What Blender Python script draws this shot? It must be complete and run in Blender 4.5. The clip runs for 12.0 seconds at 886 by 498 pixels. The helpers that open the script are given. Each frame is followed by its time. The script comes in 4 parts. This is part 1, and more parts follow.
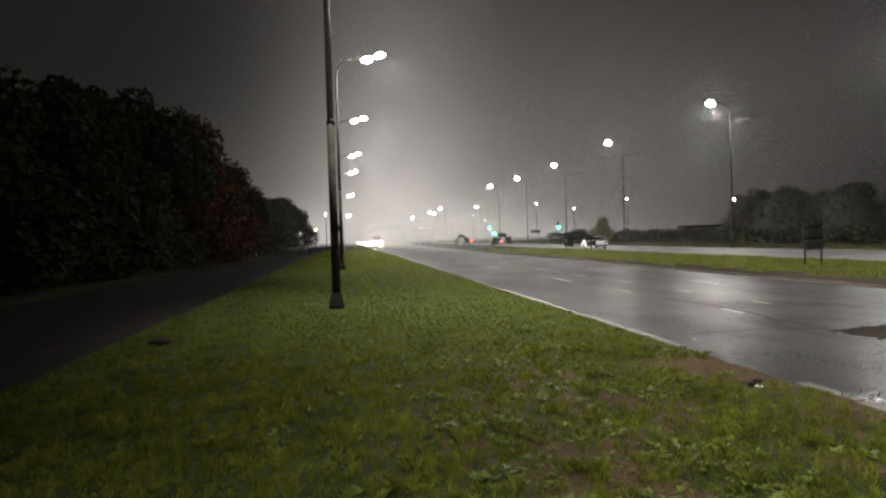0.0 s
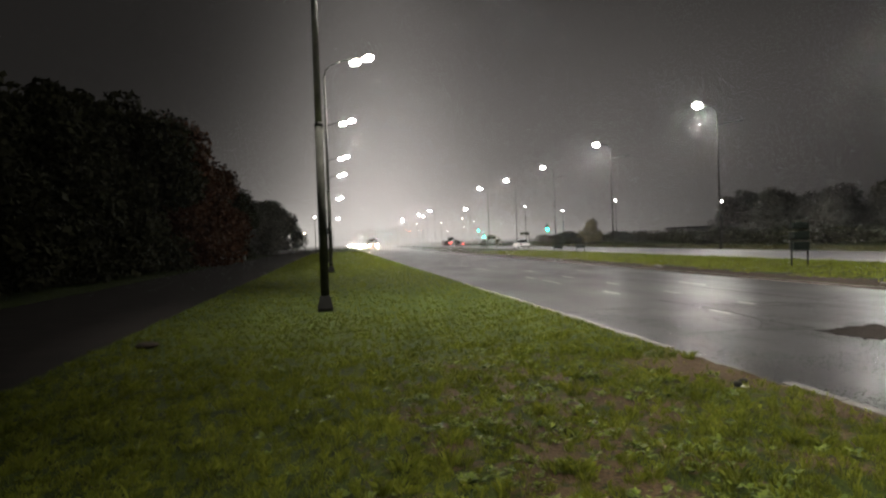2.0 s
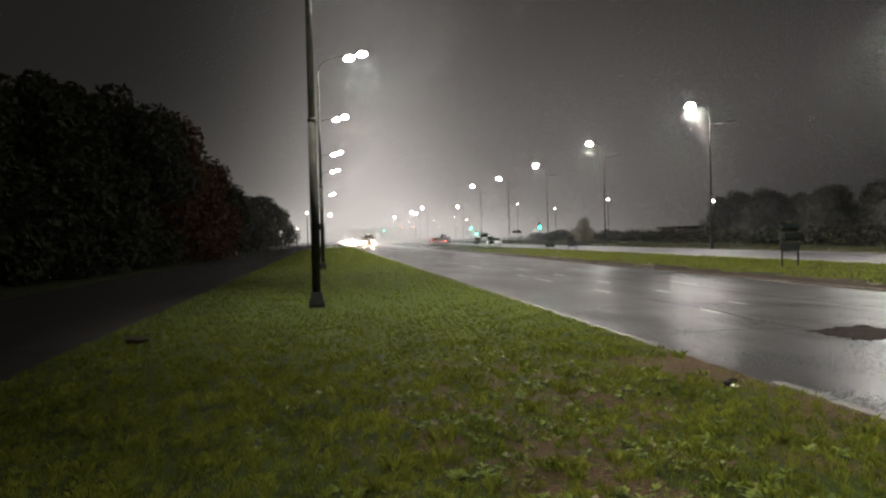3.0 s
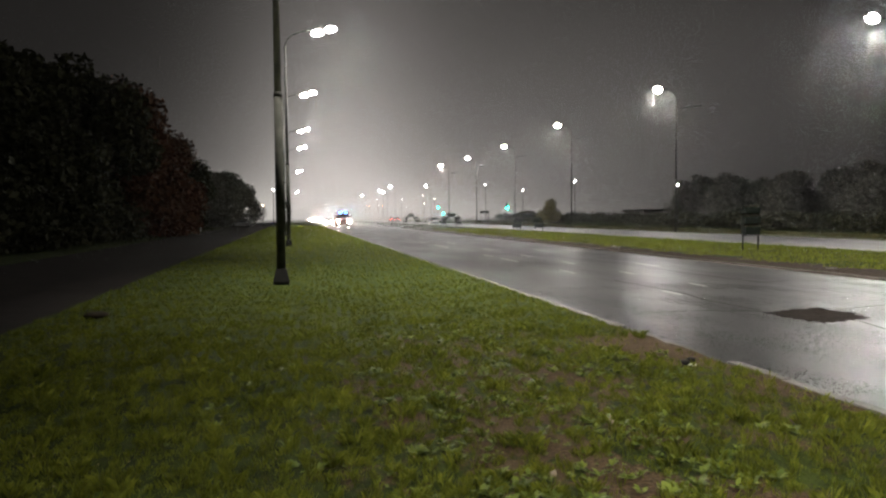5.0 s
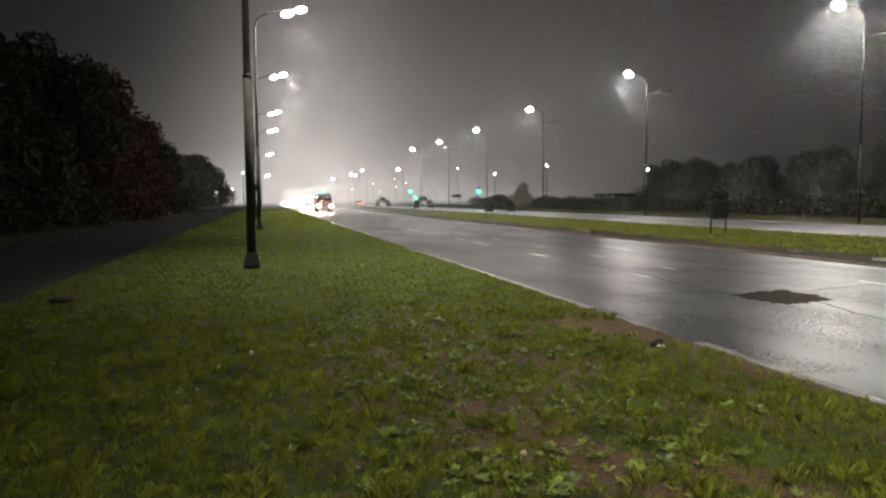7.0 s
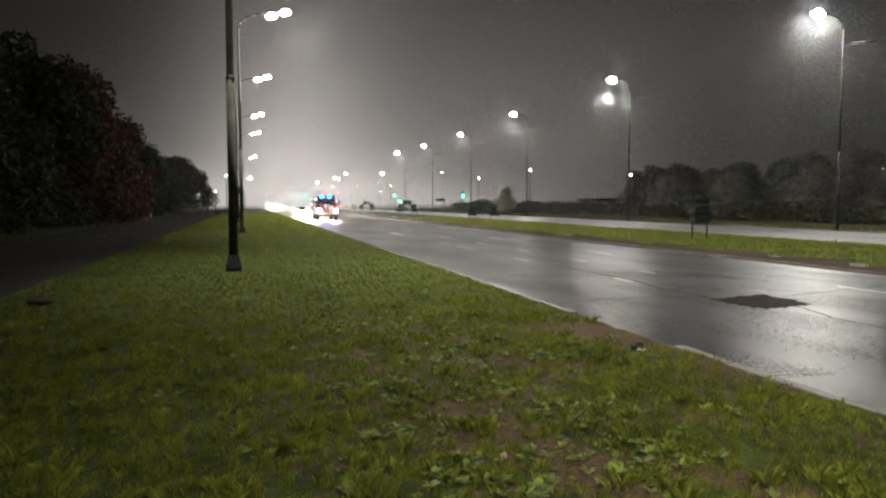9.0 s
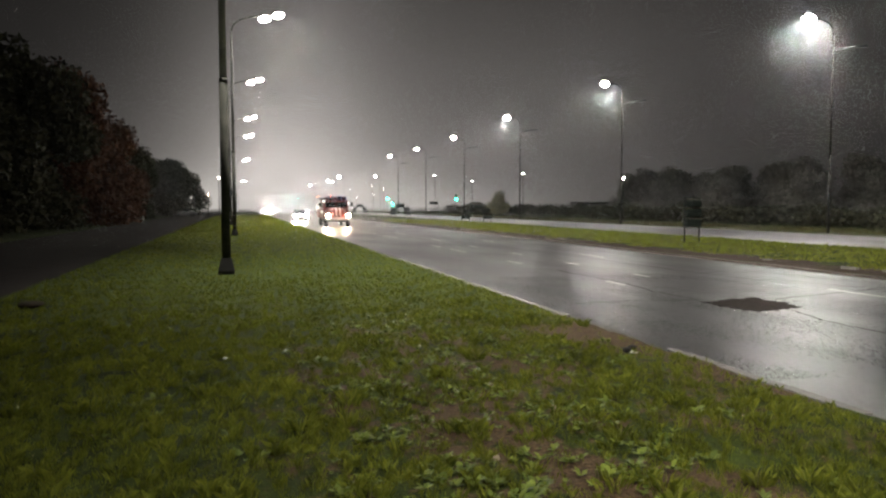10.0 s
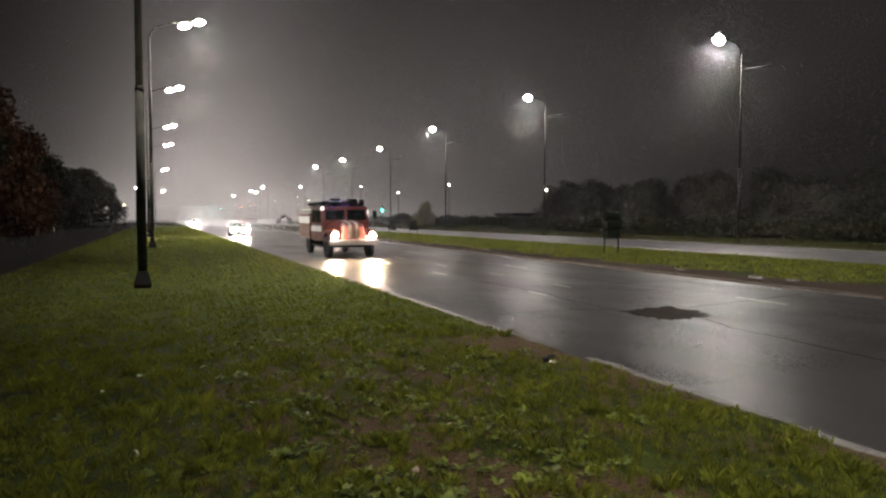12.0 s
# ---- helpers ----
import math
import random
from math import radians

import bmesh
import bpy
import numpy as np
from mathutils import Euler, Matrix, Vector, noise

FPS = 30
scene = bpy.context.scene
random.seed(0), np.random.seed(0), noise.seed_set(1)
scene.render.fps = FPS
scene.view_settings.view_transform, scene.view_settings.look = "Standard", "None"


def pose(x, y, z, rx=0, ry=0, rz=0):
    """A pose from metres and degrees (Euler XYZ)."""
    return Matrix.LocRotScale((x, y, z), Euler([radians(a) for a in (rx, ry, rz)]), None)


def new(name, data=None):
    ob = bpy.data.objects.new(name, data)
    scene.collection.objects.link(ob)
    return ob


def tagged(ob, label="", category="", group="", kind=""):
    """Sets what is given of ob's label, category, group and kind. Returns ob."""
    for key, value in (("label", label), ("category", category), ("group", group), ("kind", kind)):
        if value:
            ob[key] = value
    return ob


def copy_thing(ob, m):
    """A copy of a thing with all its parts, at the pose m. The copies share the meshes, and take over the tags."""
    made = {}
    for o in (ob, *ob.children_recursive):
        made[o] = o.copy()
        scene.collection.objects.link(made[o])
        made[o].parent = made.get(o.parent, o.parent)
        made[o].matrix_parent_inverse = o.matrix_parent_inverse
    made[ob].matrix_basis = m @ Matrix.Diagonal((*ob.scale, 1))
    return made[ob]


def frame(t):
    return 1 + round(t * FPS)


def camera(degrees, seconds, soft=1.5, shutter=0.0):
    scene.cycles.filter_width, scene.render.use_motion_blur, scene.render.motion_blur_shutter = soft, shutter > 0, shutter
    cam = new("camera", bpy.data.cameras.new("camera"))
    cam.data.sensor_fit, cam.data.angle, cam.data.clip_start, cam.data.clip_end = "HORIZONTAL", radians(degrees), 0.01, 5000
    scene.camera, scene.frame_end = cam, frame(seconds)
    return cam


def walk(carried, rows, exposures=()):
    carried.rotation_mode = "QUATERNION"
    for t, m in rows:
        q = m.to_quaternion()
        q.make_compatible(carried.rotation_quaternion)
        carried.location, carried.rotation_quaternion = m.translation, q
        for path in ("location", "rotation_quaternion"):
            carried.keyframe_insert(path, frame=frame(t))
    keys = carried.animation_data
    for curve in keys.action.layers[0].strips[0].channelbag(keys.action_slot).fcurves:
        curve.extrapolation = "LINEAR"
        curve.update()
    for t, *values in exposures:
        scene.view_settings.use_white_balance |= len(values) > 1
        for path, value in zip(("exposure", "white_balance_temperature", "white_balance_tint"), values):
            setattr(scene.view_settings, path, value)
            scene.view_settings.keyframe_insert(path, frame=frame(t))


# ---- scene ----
cam = camera(61.9, 12.0, soft=2.3)
walk(cam, [
    (0.0, pose(-0.061, -0.000, 1.833, 89.07, 1.84, -7.47)),
    (0.5, pose(-0.051, -0.011, 1.832, 89.21, 1.92, -7.66)),
    (1.0, pose(-0.047, -0.017, 1.832, 89.26, 2.00, -7.80)),
    (1.5, pose(-0.039, -0.020, 1.830, 89.25, 2.10, -8.10)),
    (2.0, pose(-0.040, -0.009, 1.828, 89.24, 2.06, -8.29)),
    (2.5, pose(-0.039, 0.002, 1.828, 89.13, 2.13, -8.57)),
    (3.0, pose(-0.037, -0.002, 1.824, 89.01, 1.50, -8.88)),
    (5.0, pose(-0.009, 0.001, 1.802, 87.38, 0.58, -11.39)),
    (5.5, pose(0.002, 0.012, 1.795, 86.78, 0.52, -12.27)),
    (6.0, pose(0.002, 0.004, 1.796, 86.35, 0.52, -12.71)),
    (6.5, pose(0.004, 0.004, 1.787, 86.19, 0.48, -13.04)),
    (7.0, pose(0.000, -0.004, 1.791, 86.11, 0.49, -13.54)),
    (9.0, pose(0.012, -0.018, 1.781, 86.42, 0.13, -14.78)),
    (9.5, pose(0.008, -0.028, 1.783, 86.53, 0.05, -15.05)),
    (10.0, pose(0.009, -0.030, 1.780, 86.66, 0.07, -15.31)),
    (10.5, pose(0.004, -0.048, 1.786, 86.79, 0.03, -15.64)),
    (11.0, pose(0.007, -0.060, 1.794, 86.95, 0.07, -16.67)),
    (11.5, pose(0.021, -0.069, 1.793, 87.14, -0.00, -18.27)),
    (12.0, pose(0.052, -0.092, 1.799, 87.51, -0.00, -20.98)),
], exposures=[(0, 0.0, 6500, 10), (10.5, 0.0, 6500, 10), (10.9, -0.45, 6300, 13), (11.5, -0.54, 6300, 14), (12.0, -0.58, 6650, 15)])

# ---- night sky: mist lit by the town, brightest along the street ----
ROAD_Z = -0.08
world = bpy.data.worlds.new("night_sky")
scene.world = world
world.use_nodes = True
wn, wl = world.node_tree.nodes, world.node_tree.links
wn.clear()


def wmath(op, a, b=None):
    n = wn.new("ShaderNodeMath")
    n.operation = op
    for i, v in enumerate((a, b)):
        if v is None:
            continue
        if isinstance(v, (int, float)):
            n.inputs[i].default_value = v
        else:
            wl.new(v, n.inputs[i])
    return n.outputs[0]


wtc = wn.new("ShaderNodeTexCoord")
wsep = wn.new("ShaderNodeSeparateXYZ")
wl.new(wtc.outputs["Generated"], wsep.inputs[0])
wx, wy, wz = wsep.outputs
up = wmath("MAXIMUM", wz, 0.0)
ahead = wmath("MAXIMUM", wy, 0.0)


def wexp(v, s):
    return wmath("EXPONENT", wmath("DIVIDE", v, -s))


side = wmath("ADD", wx, -0.06)
side2 = wmath("MULTIPLY", side, side)
aside = wmath("ADD", wx, -0.23)
glow_wide = wmath("MULTIPLY", wmath("MULTIPLY", wexp(wmath("MULTIPLY", aside, aside), 0.075), wexp(up, 0.24)), ahead)
glow_core = wmath("MULTIPLY", wmath("MULTIPLY", wexp(side2, 0.012), wexp(up, 0.13)), ahead)
# mist along the two rows of street lamps, which both run to the end of the street


def row_glow(x, z, width, reach):
    k = math.hypot(x, z)
    off = wmath("ADD", wmath("MULTIPLY", wx, -z / k), wmath("MULTIPLY", wz, x / k))
    along = wmath("MAXIMUM", wmath("ADD", wmath("MULTIPLY", wx, x / k), wmath("MULTIPLY", wz, z / k)), 0.0)
    return wmath("MULTIPLY", wmath("MULTIPLY", wexp(wmath("MULTIPLY", off, off), width), wexp(along, reach)), ahead)


rows_amount = wmath("ADD", wmath("MULTIPLY", row_glow(34.2, 11.0, 0.022, 1.0), 0.06), wmath("MULTIPLY", row_glow(2.2, 11.3, 0.02, 0.35), 0.05))
wide_amount = wmath("MULTIPLY", glow_wide, 0.12)
core_amount = wmath("MULTIPLY", glow_core, 0.55)
level = wmath("ADD", wmath("ADD", wmath("ADD", wide_amount, core_amount), rows_amount), 0.0132)
wmix = wn.new("ShaderNodeCombineColor")
wl.new(level, wmix.inputs[0])
wl.new(wmath("MULTIPLY", level, 0.93), wmix.inputs[1])
wl.new(wmath("MULTIPLY", level, 0.87), wmix.inputs[2])
wbg = wn.new("ShaderNodeBackground")
wl.new(wmix.outputs[0], wbg.inputs[0])
wbg.inputs[1].default_value = 1.0
wout = wn.new("ShaderNodeOutputWorld")
wl.new(wbg.outputs[0], wout.inputs[0])

# ---- street light sources (one lamp under each lit head) ----
LAMP_POWER = 2600
LAMP_COLOR = (1.0, 0.95, 0.90)
LEFT_Y = [-5.6, 20.2, 46.4, 70.3, 99.6, 125.0, 190.0, 352.0]
RIGHT_ROW = [(34.2, -12.0), (34.2, 13.6), (34.4, 39.1), (33.75, 64.7), (34.1, 92.6), (35.3, 122.0), (35.1, 148.4), (34.0, 171.0)]
LEFT_HEAD = (1.95, 13.1)
RIGHT_HEAD = (1.9, 13.4)
FAR_LAMPS = [(40, 296), (41, 344), (45, 361), (40, 421), (53.4, 289)]


def light_under(x, y, z, tilt, spread, power=LAMP_POWER):
    d = bpy.data.lights.new("lamp_light", "AREA")
    d.shape, d.size, d.energy, d.color, d.spread = "DISK", 0.75, power, LAMP_COLOR, radians(spread)
    o = new("lamp_light", d)
    o.matrix_world = pose(x, y, z - 0.12, 0, tilt, 0)


for yy in LEFT_Y:
    light_under(LEFT_HEAD[0], yy, LEFT_HEAD[1], -31, 128, LAMP_POWER * 2.0)

for i, (xx, yy) in enumerate(RIGHT_ROW):
    # the third lantern of the row burns brightest
    light_under(xx, yy, RIGHT_HEAD[1], 0, (158, 158, 178, 166, 158, 158, 158, 158)[i], LAMP_POWER * (5.6 if i == 2 else 3.0))
for xx, yy, zz in ((45, 81.2, 5.1), (40, 101.6, 6.5), (38.3, 146, 7.9)):
    d = bpy.data.lights.new("path_lamp_light", "POINT")
    d.energy, d.shadow_soft_size, d.color = 200, 0.12, LAMP_COLOR
    new("path_lamp_light", d).location = (xx, yy - 0.36, zz)
for xx, yy in FAR_LAMPS:
    light_under(xx - RIGHT_HEAD[0], yy, RIGHT_HEAD[1], 0, 150)

# ---- materials ----


def material(name, color, rough=0.6, metal=0.0, vary=0.25, scale=6.0, fine=60.0, bump=0.15, depth=0.01, color2=None, coat=0.0, emit=None, strength=0.0, spec=0.5, island=0.0):
    m = bpy.data.materials.new(name)
    m.use_nodes = True
    n, l = m.node_tree.nodes, m.node_tree.links
    b = n["Principled BSDF"]
    b.inputs["Roughness"].default_value, b.inputs["Metallic"].default_value = rough, metal
    b.inputs["Specular IOR Level"].default_value = spec
    b.inputs["Coat Weight"].default_value = coat
    b.inputs["Base Color"].default_value = (*color, 1)
    if emit:
        b.inputs["Emission Color"].default_value = (*emit, 1)
        b.inputs["Emission Strength"].default_value = strength
        return m
    tc = n.new("ShaderNodeTexCoord")
    big, small = n.new("ShaderNodeTexNoise"), n.new("ShaderNodeTexNoise")
    big.inputs["Scale"].default_value, small.inputs["Scale"].default_value = scale, fine
    big.inputs["Detail"].default_value = small.inputs["Detail"].default_value = 4
    l.new(tc.outputs["Object"], big.inputs["Vector"])
    l.new(tc.outputs["Object"], small.inputs["Vector"])
    add = n.new("ShaderNodeMath")
    add.operation = "MULTIPLY"
    l.new(big.outputs["Fac"], add.inputs[0])
    l.new(small.outputs["Fac"], add.inputs[1])
    fac = add.outputs[0]
    if island:
        g = n.new("ShaderNodeNewGeometry")
        mm = n.new("ShaderNodeMath")
        mm.operation = "MULTIPLY_ADD"
        l.new(g.outputs["Random Per Island"], mm.inputs[0])
        mm.inputs[1].default_value = island
        l.new(fac, mm.inputs[2])
        fac = mm.outputs[0]
    ramp = n.new("ShaderNodeValToRGB")
    c2 = color2 or tuple(c * (1 + 2 * vary) for c in color)
    ramp.color_ramp.elements[0].position, ramp.color_ramp.elements[1].position = 0.12, 0.45 + island * 0.6
    ramp.color_ramp.elements[0].color = (*(c * (1 - vary) for c in color), 1)
    ramp.color_ramp.elements[1].color = (*c2, 1)
    l.new(fac, ramp.inputs[0])
    l.new(ramp.outputs[0], b.inputs["Base Color"])
    if bump:
        bp = n.new("ShaderNodeBump")
        bp.inputs["Strength"].default_value, bp.inputs["Distance"].default_value = bump, depth
        l.new(small.outputs["Fac"], bp.inputs["Height"])
        l.new(bp.outputs[0], b.inputs["Normal"])
    return m


def wet_asphalt(name, rough_lo, rough_hi, stretch=(0.55, 0.09, 1.0), gloss=0.5):
    """Dark asphalt with a wet film: smoother where water stands, rougher on worn tracks."""
    m = bpy.data.materials.new(name)
    m.use_nodes = True
    n, l = m.node_tree.nodes, m.node_tree.links
    b = n["Principled BSDF"]
    tc = n.new("ShaderNodeTexCoord")
    mp = n.new("ShaderNodeMapping")
    mp.inputs["Scale"].default_value = stretch
    l.new(tc.outputs["Object"], mp.inputs[0])
    patches, grain, mid = n.new("ShaderNodeTexNoise"), n.new("ShaderNodeTexNoise"), n.new("ShaderNodeTexNoise")
    patches.inputs["Scale"].default_value, patches.inputs["Detail"].default_value = 1.0, 5
    grain.inputs["Scale"].default_value, grain.inputs["Detail"].default_value = 38, 3
    mid.inputs["Scale"].default_value, mid.inputs["Detail"].default_value = 9, 4
    l.new(mp.outputs[0], patches.inputs[0])
    l.new(tc.outputs["Object"], grain.inputs[0])
    l.new(tc.outputs["Object"], mid.inputs[0])
    b.inputs["Specular IOR Level"].default_value = gloss
    mr = n.new("ShaderNodeMapRange")
    mr.inputs[1].default_value, mr.inputs[2].default_value = 0.36, 0.64
    mr.inputs[3].default_value, mr.inputs[4].default_value = rough_lo, rough_hi
    l.new(patches.outputs["Fac"], mr.inputs[0])
    l.new(mr.outputs[0], b.inputs["Roughness"])
    ramp = n.new("ShaderNodeValToRGB")
    ramp.color_ramp.elements[0].color, ramp.color_ramp.elements[1].color = (0.006, 0.006, 0.006, 1), (0.034, 0.032, 0.030, 1)
    ramp.color_ramp.elements[0].position, ramp.color_ramp.elements[1].position = 0.3, 0.75
    l.new(grain.outputs["Fac"], ramp.inputs[0])
    l.new(ramp.outputs[0], b.inputs["Base Color"])
    mx = n.new("ShaderNodeMath")
    mx.operation = "MULTIPLY_ADD"
    l.new(mid.outputs["Fac"], mx.inputs[0])
    mx.inputs[1].default_value = 0.4
    l.new(grain.outputs["Fac"], mx.inputs[2])
    bp = n.new("ShaderNodeBump")
    bp.inputs["Strength"].default_value, bp.inputs["Distance"].default_value = 1.0, 0.005
    l.new(mx.outputs[0], bp.inputs["Height"])
    l.new(bp.outputs[0], b.inputs["Normal"])
    return m


ASPHALT = wet_asphalt("wet_asphalt", 0.30, 0.41, (0.5, 0.16, 1.0), 0.85)
ASPHALT_FAR = wet_asphalt("standing_wet_asphalt", 0.44, 0.60, gloss=1.0)
ASPHALT_FAR.node_tree.nodes["Principled BSDF"].inputs["Coat Weight"].default_value = 0.7
ASPHALT_FAR.node_tree.nodes["Principled BSDF"].inputs["Coat Roughness"].default_value = 0.5
ASPHALT_PATH = material("path_asphalt", (0.010, 0.008, 0.007), 0.9, vary=0.4, scale=1.2, fine=50, bump=0.4, spec=0.08)
PATCH = material("asphalt_patch", (0.016, 0.013, 0.011), 0.95, vary=0.4, scale=8, fine=60, bump=0.8, spec=0.03)
TURF = material("turf", (0.010, 0.017, 0.003), 0.9, vary=0.5, scale=2.2, fine=35, bump=0.8, depth=0.03, spec=0.1, color2=(0.045, 0.062, 0.008))
SOIL = material("soil", (0.014, 0.010, 0.0065), 0.9, vary=0.5, scale=5, fine=55, bump=0.8, depth=0.025, color2=(0.042, 0.030, 0.019), spec=0.12)
BLADE = material("grass_blade", (0.040, 0.068, 0.009), 0.5, vary=0.5, scale=1.1, fine=6, bump=0, color2=(0.218, 0.236, 0.030), island=0.3, spec=0.25)


def let_light_through(m, amount):
    """Thin leaves pass some of the light that falls on their back."""
    n, l = m.node_tree.nodes, m.node_tree.links
    b, o = n["Principled BSDF"], n["Material Output"]
    tr, mix = n.new("ShaderNodeBsdfTranslucent"), n.new("ShaderNodeMixShader")
    l.new(b.inputs["Base Color"].links[0].from_socket, tr.inputs[0])
    mix.inputs[0].default_value = amount
    l.new(b.outputs[0], mix.inputs[1])
    l.new(tr.outputs[0], mix.inputs[2])
    l.new(mix.outputs[0], o.inputs[0])


let_light_through(BLADE, 0.45)
WEED = material("weed_leaf", (0.040, 0.075, 0.016), 0.45, vary=0.4, scale=3, fine=9, bump=0, spec=0.16, color2=(0.195, 0.24, 0.042), island=0.3)
let_light_through(WEED, 0.35)
WET_STONE = material("wet_stone", (0.03, 0.03, 0.029), 0.24, vary=0.4, scale=20, fine=60, bump=0, spec=1.0, island=0.3)
LEAF_GLINT = material("leaf_glint", (0.30, 0.24, 0.12), 0.5, vary=0.3, scale=20, fine=80)
KERB = material("kerb_concrete", (0.125, 0.12, 0.11), 0.85, spec=0.15, vary=0.35, scale=3, fine=40, bump=0.5, depth=0.006)
MUDDY_KERB = material("muddy_kerb", (0.052, 0.042, 0.034), 0.7, spec=0.3, vary=0.5, scale=2, fine=30, bump=0.5, depth=0.006)
PAINT = material("road_paint", (0.55, 0.54, 0.50), 0.4, vary=0.35, scale=9, fine=60, bump=0.2, depth=0.004)
POLE = material("galvanised_steel", (0.20, 0.20, 0.185), 0.6, 0.0, vary=0.3, scale=3, fine=30, bump=0.15, spec=0.12)
# lower pole section, darker than the upper tube
POLE_FOOT = material("dark_pole_paint", (0.030, 0.030, 0.024), 0.8, 0.0, vary=0.4, scale=3, fine=30, bump=0.15, spec=0.05)
DARKSTEEL = material("dark_steel", (0.014, 0.014, 0.012), 0.7, 0.0, vary=0.3, spec=0.08)
PLASTIC = material("dark_plastic", (0.010, 0.014, 0.011), 0.75, vary=0.3, spec=0.12)
DROP = material("mist_droplet", (0.70, 0.72, 0.75), 0.5, vary=0.05, scale=1, fine=3, bump=0, spec=0.2)
let_light_through(DROP, 0.5)
FOLIAGE = material("dark_foliage", (0.016, 0.018, 0.010), 0.8, vary=0.4, scale=0.35, fine=2.0, bump=0, color2=(0.042, 0.042, 0.022), spec=0.15, island=0.3)
# haze over the distant trees is put into this paler, flatter leaf colour
FOLIAGE_FAR = material("hazed_foliage", (0.080, 0.078, 0.066), 0.8, vary=0.1, scale=0.35, fine=2.0, bump=0, color2=(0.092, 0.09, 0.076), spec=0.05, island=0.1)
DULL_GRASS = material("dull_grass", (0.030, 0.030, 0.012), 0.8, vary=0.4, scale=0.8, fine=5, bump=0, color2=(0.075, 0.066, 0.030), island=0.3, spec=0.1)
FOLIAGE_RED = material("autumn_foliage", (0.034, 0.018, 0.011), 0.8, vary=0.5, scale=0.35, fine=2.0, bump=0, color2=(0.10, 0.044, 0.022), spec=0.15, island=0.3)
FOLIAGE_PALE = material("pale_foliage", (0.06, 0.06, 0.02), 0.6, vary=0.4, scale=0.4, fine=2.0, bump=0, color2=(0.17, 0.15, 0.05), island=0.3)
BARK = material("bark", (0.035, 0.028, 0.022), 0.9, vary=0.4, scale=4, fine=25, bump=0.6)
LENS = material("lamp_lens", (1, 1, 1), emit=(1.0, 0.96, 0.88), strength=260)
MARKER = material("marker_lens", (1, 1, 1), emit=(1.0, 0.95, 0.86), strength=2.5)
LENS_FAR = material("wide_beam_lens", (1, 1, 1), emit=(1.0, 0.96, 0.88), strength=200)
LENS_SMALL = material("small_lamp_lens", (1, 1, 1), emit=(1.0, 0.95, 0.86), strength=60)
WARM_LENS = material("warm_lamp_lens", (1, 1, 1), emit=(1.0, 0.75, 0.45), strength=30)
HEAD_GLOW = material("headlight_glow", (1, 1, 1), emit=(1.0, 0.72, 0.44), strength=3000)
HEAD_COOL = material("headlight_cool", (1, 1, 1), emit=(1.0, 0.90, 0.76), strength=8000)
TAIL_GLOW = material("tail_glow", (0.4, 0, 0), emit=(1.0, 0.07, 0.05), strength=14)
GREEN_GLOW = material("signal_green", (0, 0.3, 0.2), emit=(0.0008, 1.0, 0.48), strength=260)
RED_GLOW = material("signal_red", (0.3, 0.02, 0.0), emit=(1.0, 0.12, 0.05), strength=25)
BLUE_GLOW = material("beacon_blue", (0, 0.1, 0.4), emit=(0.002, 0.11, 1.0), strength=190)
RUBBER = material("tyre_rubber", (0.015, 0.015, 0.015), 0.7, vary=0.2)
CHROME = material("bright_metal", (0.55, 0.55, 0.54), 0.25, 0.9, vary=0.1)
GLASS_DARK = material("vehicle_glass", (0.01, 0.012, 0.013), 0.06, vary=0.1, bump=0)
RED_PAINT = material("red_vehicle_paint", (0.10, 0.016, 0.012), 0.5, vary=0.15, scale=2, fine=30, bump=0.03, coat=0.4)
WHITE_PAINT = material("white_vehicle_paint", (0.72, 0.71, 0.68), 0.3, vary=0.08, scale=2, fine=30, bump=0.02, coat=0.3)
GREY_PAINT = material("grey_vehicle_paint", (0.16, 0.16, 0.17), 0.3, vary=0.1, scale=2, fine=30, bump=0.02, coat=0.3)
ALUMINIUM = material("aluminium", (0.42, 0.42, 0.41), 0.35, 0.8, vary=0.2)
STONE = material("pale_stone", (0.24, 0.19, 0.12), 0.6, vary=0.3, scale=15, fine=70, bump=0.5)
FACADE = material("building_plaster", (0.10, 0.095, 0.09), 0.8, vary=0.3, scale=0.6, fine=9)

# ---- mesh helpers ----


def obj(name, bm, mat, parent=None, label="", smooth=False):
    me = bpy.data.meshes.new(name)
    if smooth:
        for f in bm.faces:
            f.smooth = len(f.verts) < 5
    bm.to_mesh(me)
    bm.free()
    me.materials.append(mat)
    o = new(name, me)
    if parent is not None:
        o.parent = parent
    if label:
        tagged(o, label)
    return o


def part(name, bm, material_, parent, label="", smooth=False):
    return obj(name, bm, material_, parent, label, smooth)


def empty(name, m=None):
    o = new(name)
    if m is not None:
        o.matrix_world = m
    return o


def box(bm, x0, x1, y0, y1, z0, z1, bev=0.0):
    r = bmesh.ops.create_cube(bm, size=1, matrix=Matrix.Translation(((x0 + x1) / 2, (y0 + y1) / 2, (z0 + z1) / 2)) @ Matrix.Diagonal((x1 - x0, y1 - y0, z1 - z0, 1)))
    if bev:
        es = list({e for v in r["verts"] for e in v.link_edges})
        bmesh.ops.bevel(bm, geom=es, offset=bev, segments=2, affect="EDGES", profile=0.5)
    return bm


def tube(bm, a, b, r0, r1=None, seg=10):
    a, b = Vector(a), Vector(b)
    d = b - a
    m = Matrix.Translation((a + b) / 2) @ d.to_track_quat("Z", "Y").to_matrix().to_4x4()
    bmesh.ops.create_cone(bm, cap_ends=True, segments=seg, radius1=r0, radius2=r0 if r1 is None else r1, depth=d.length, matrix=m)
    return bm


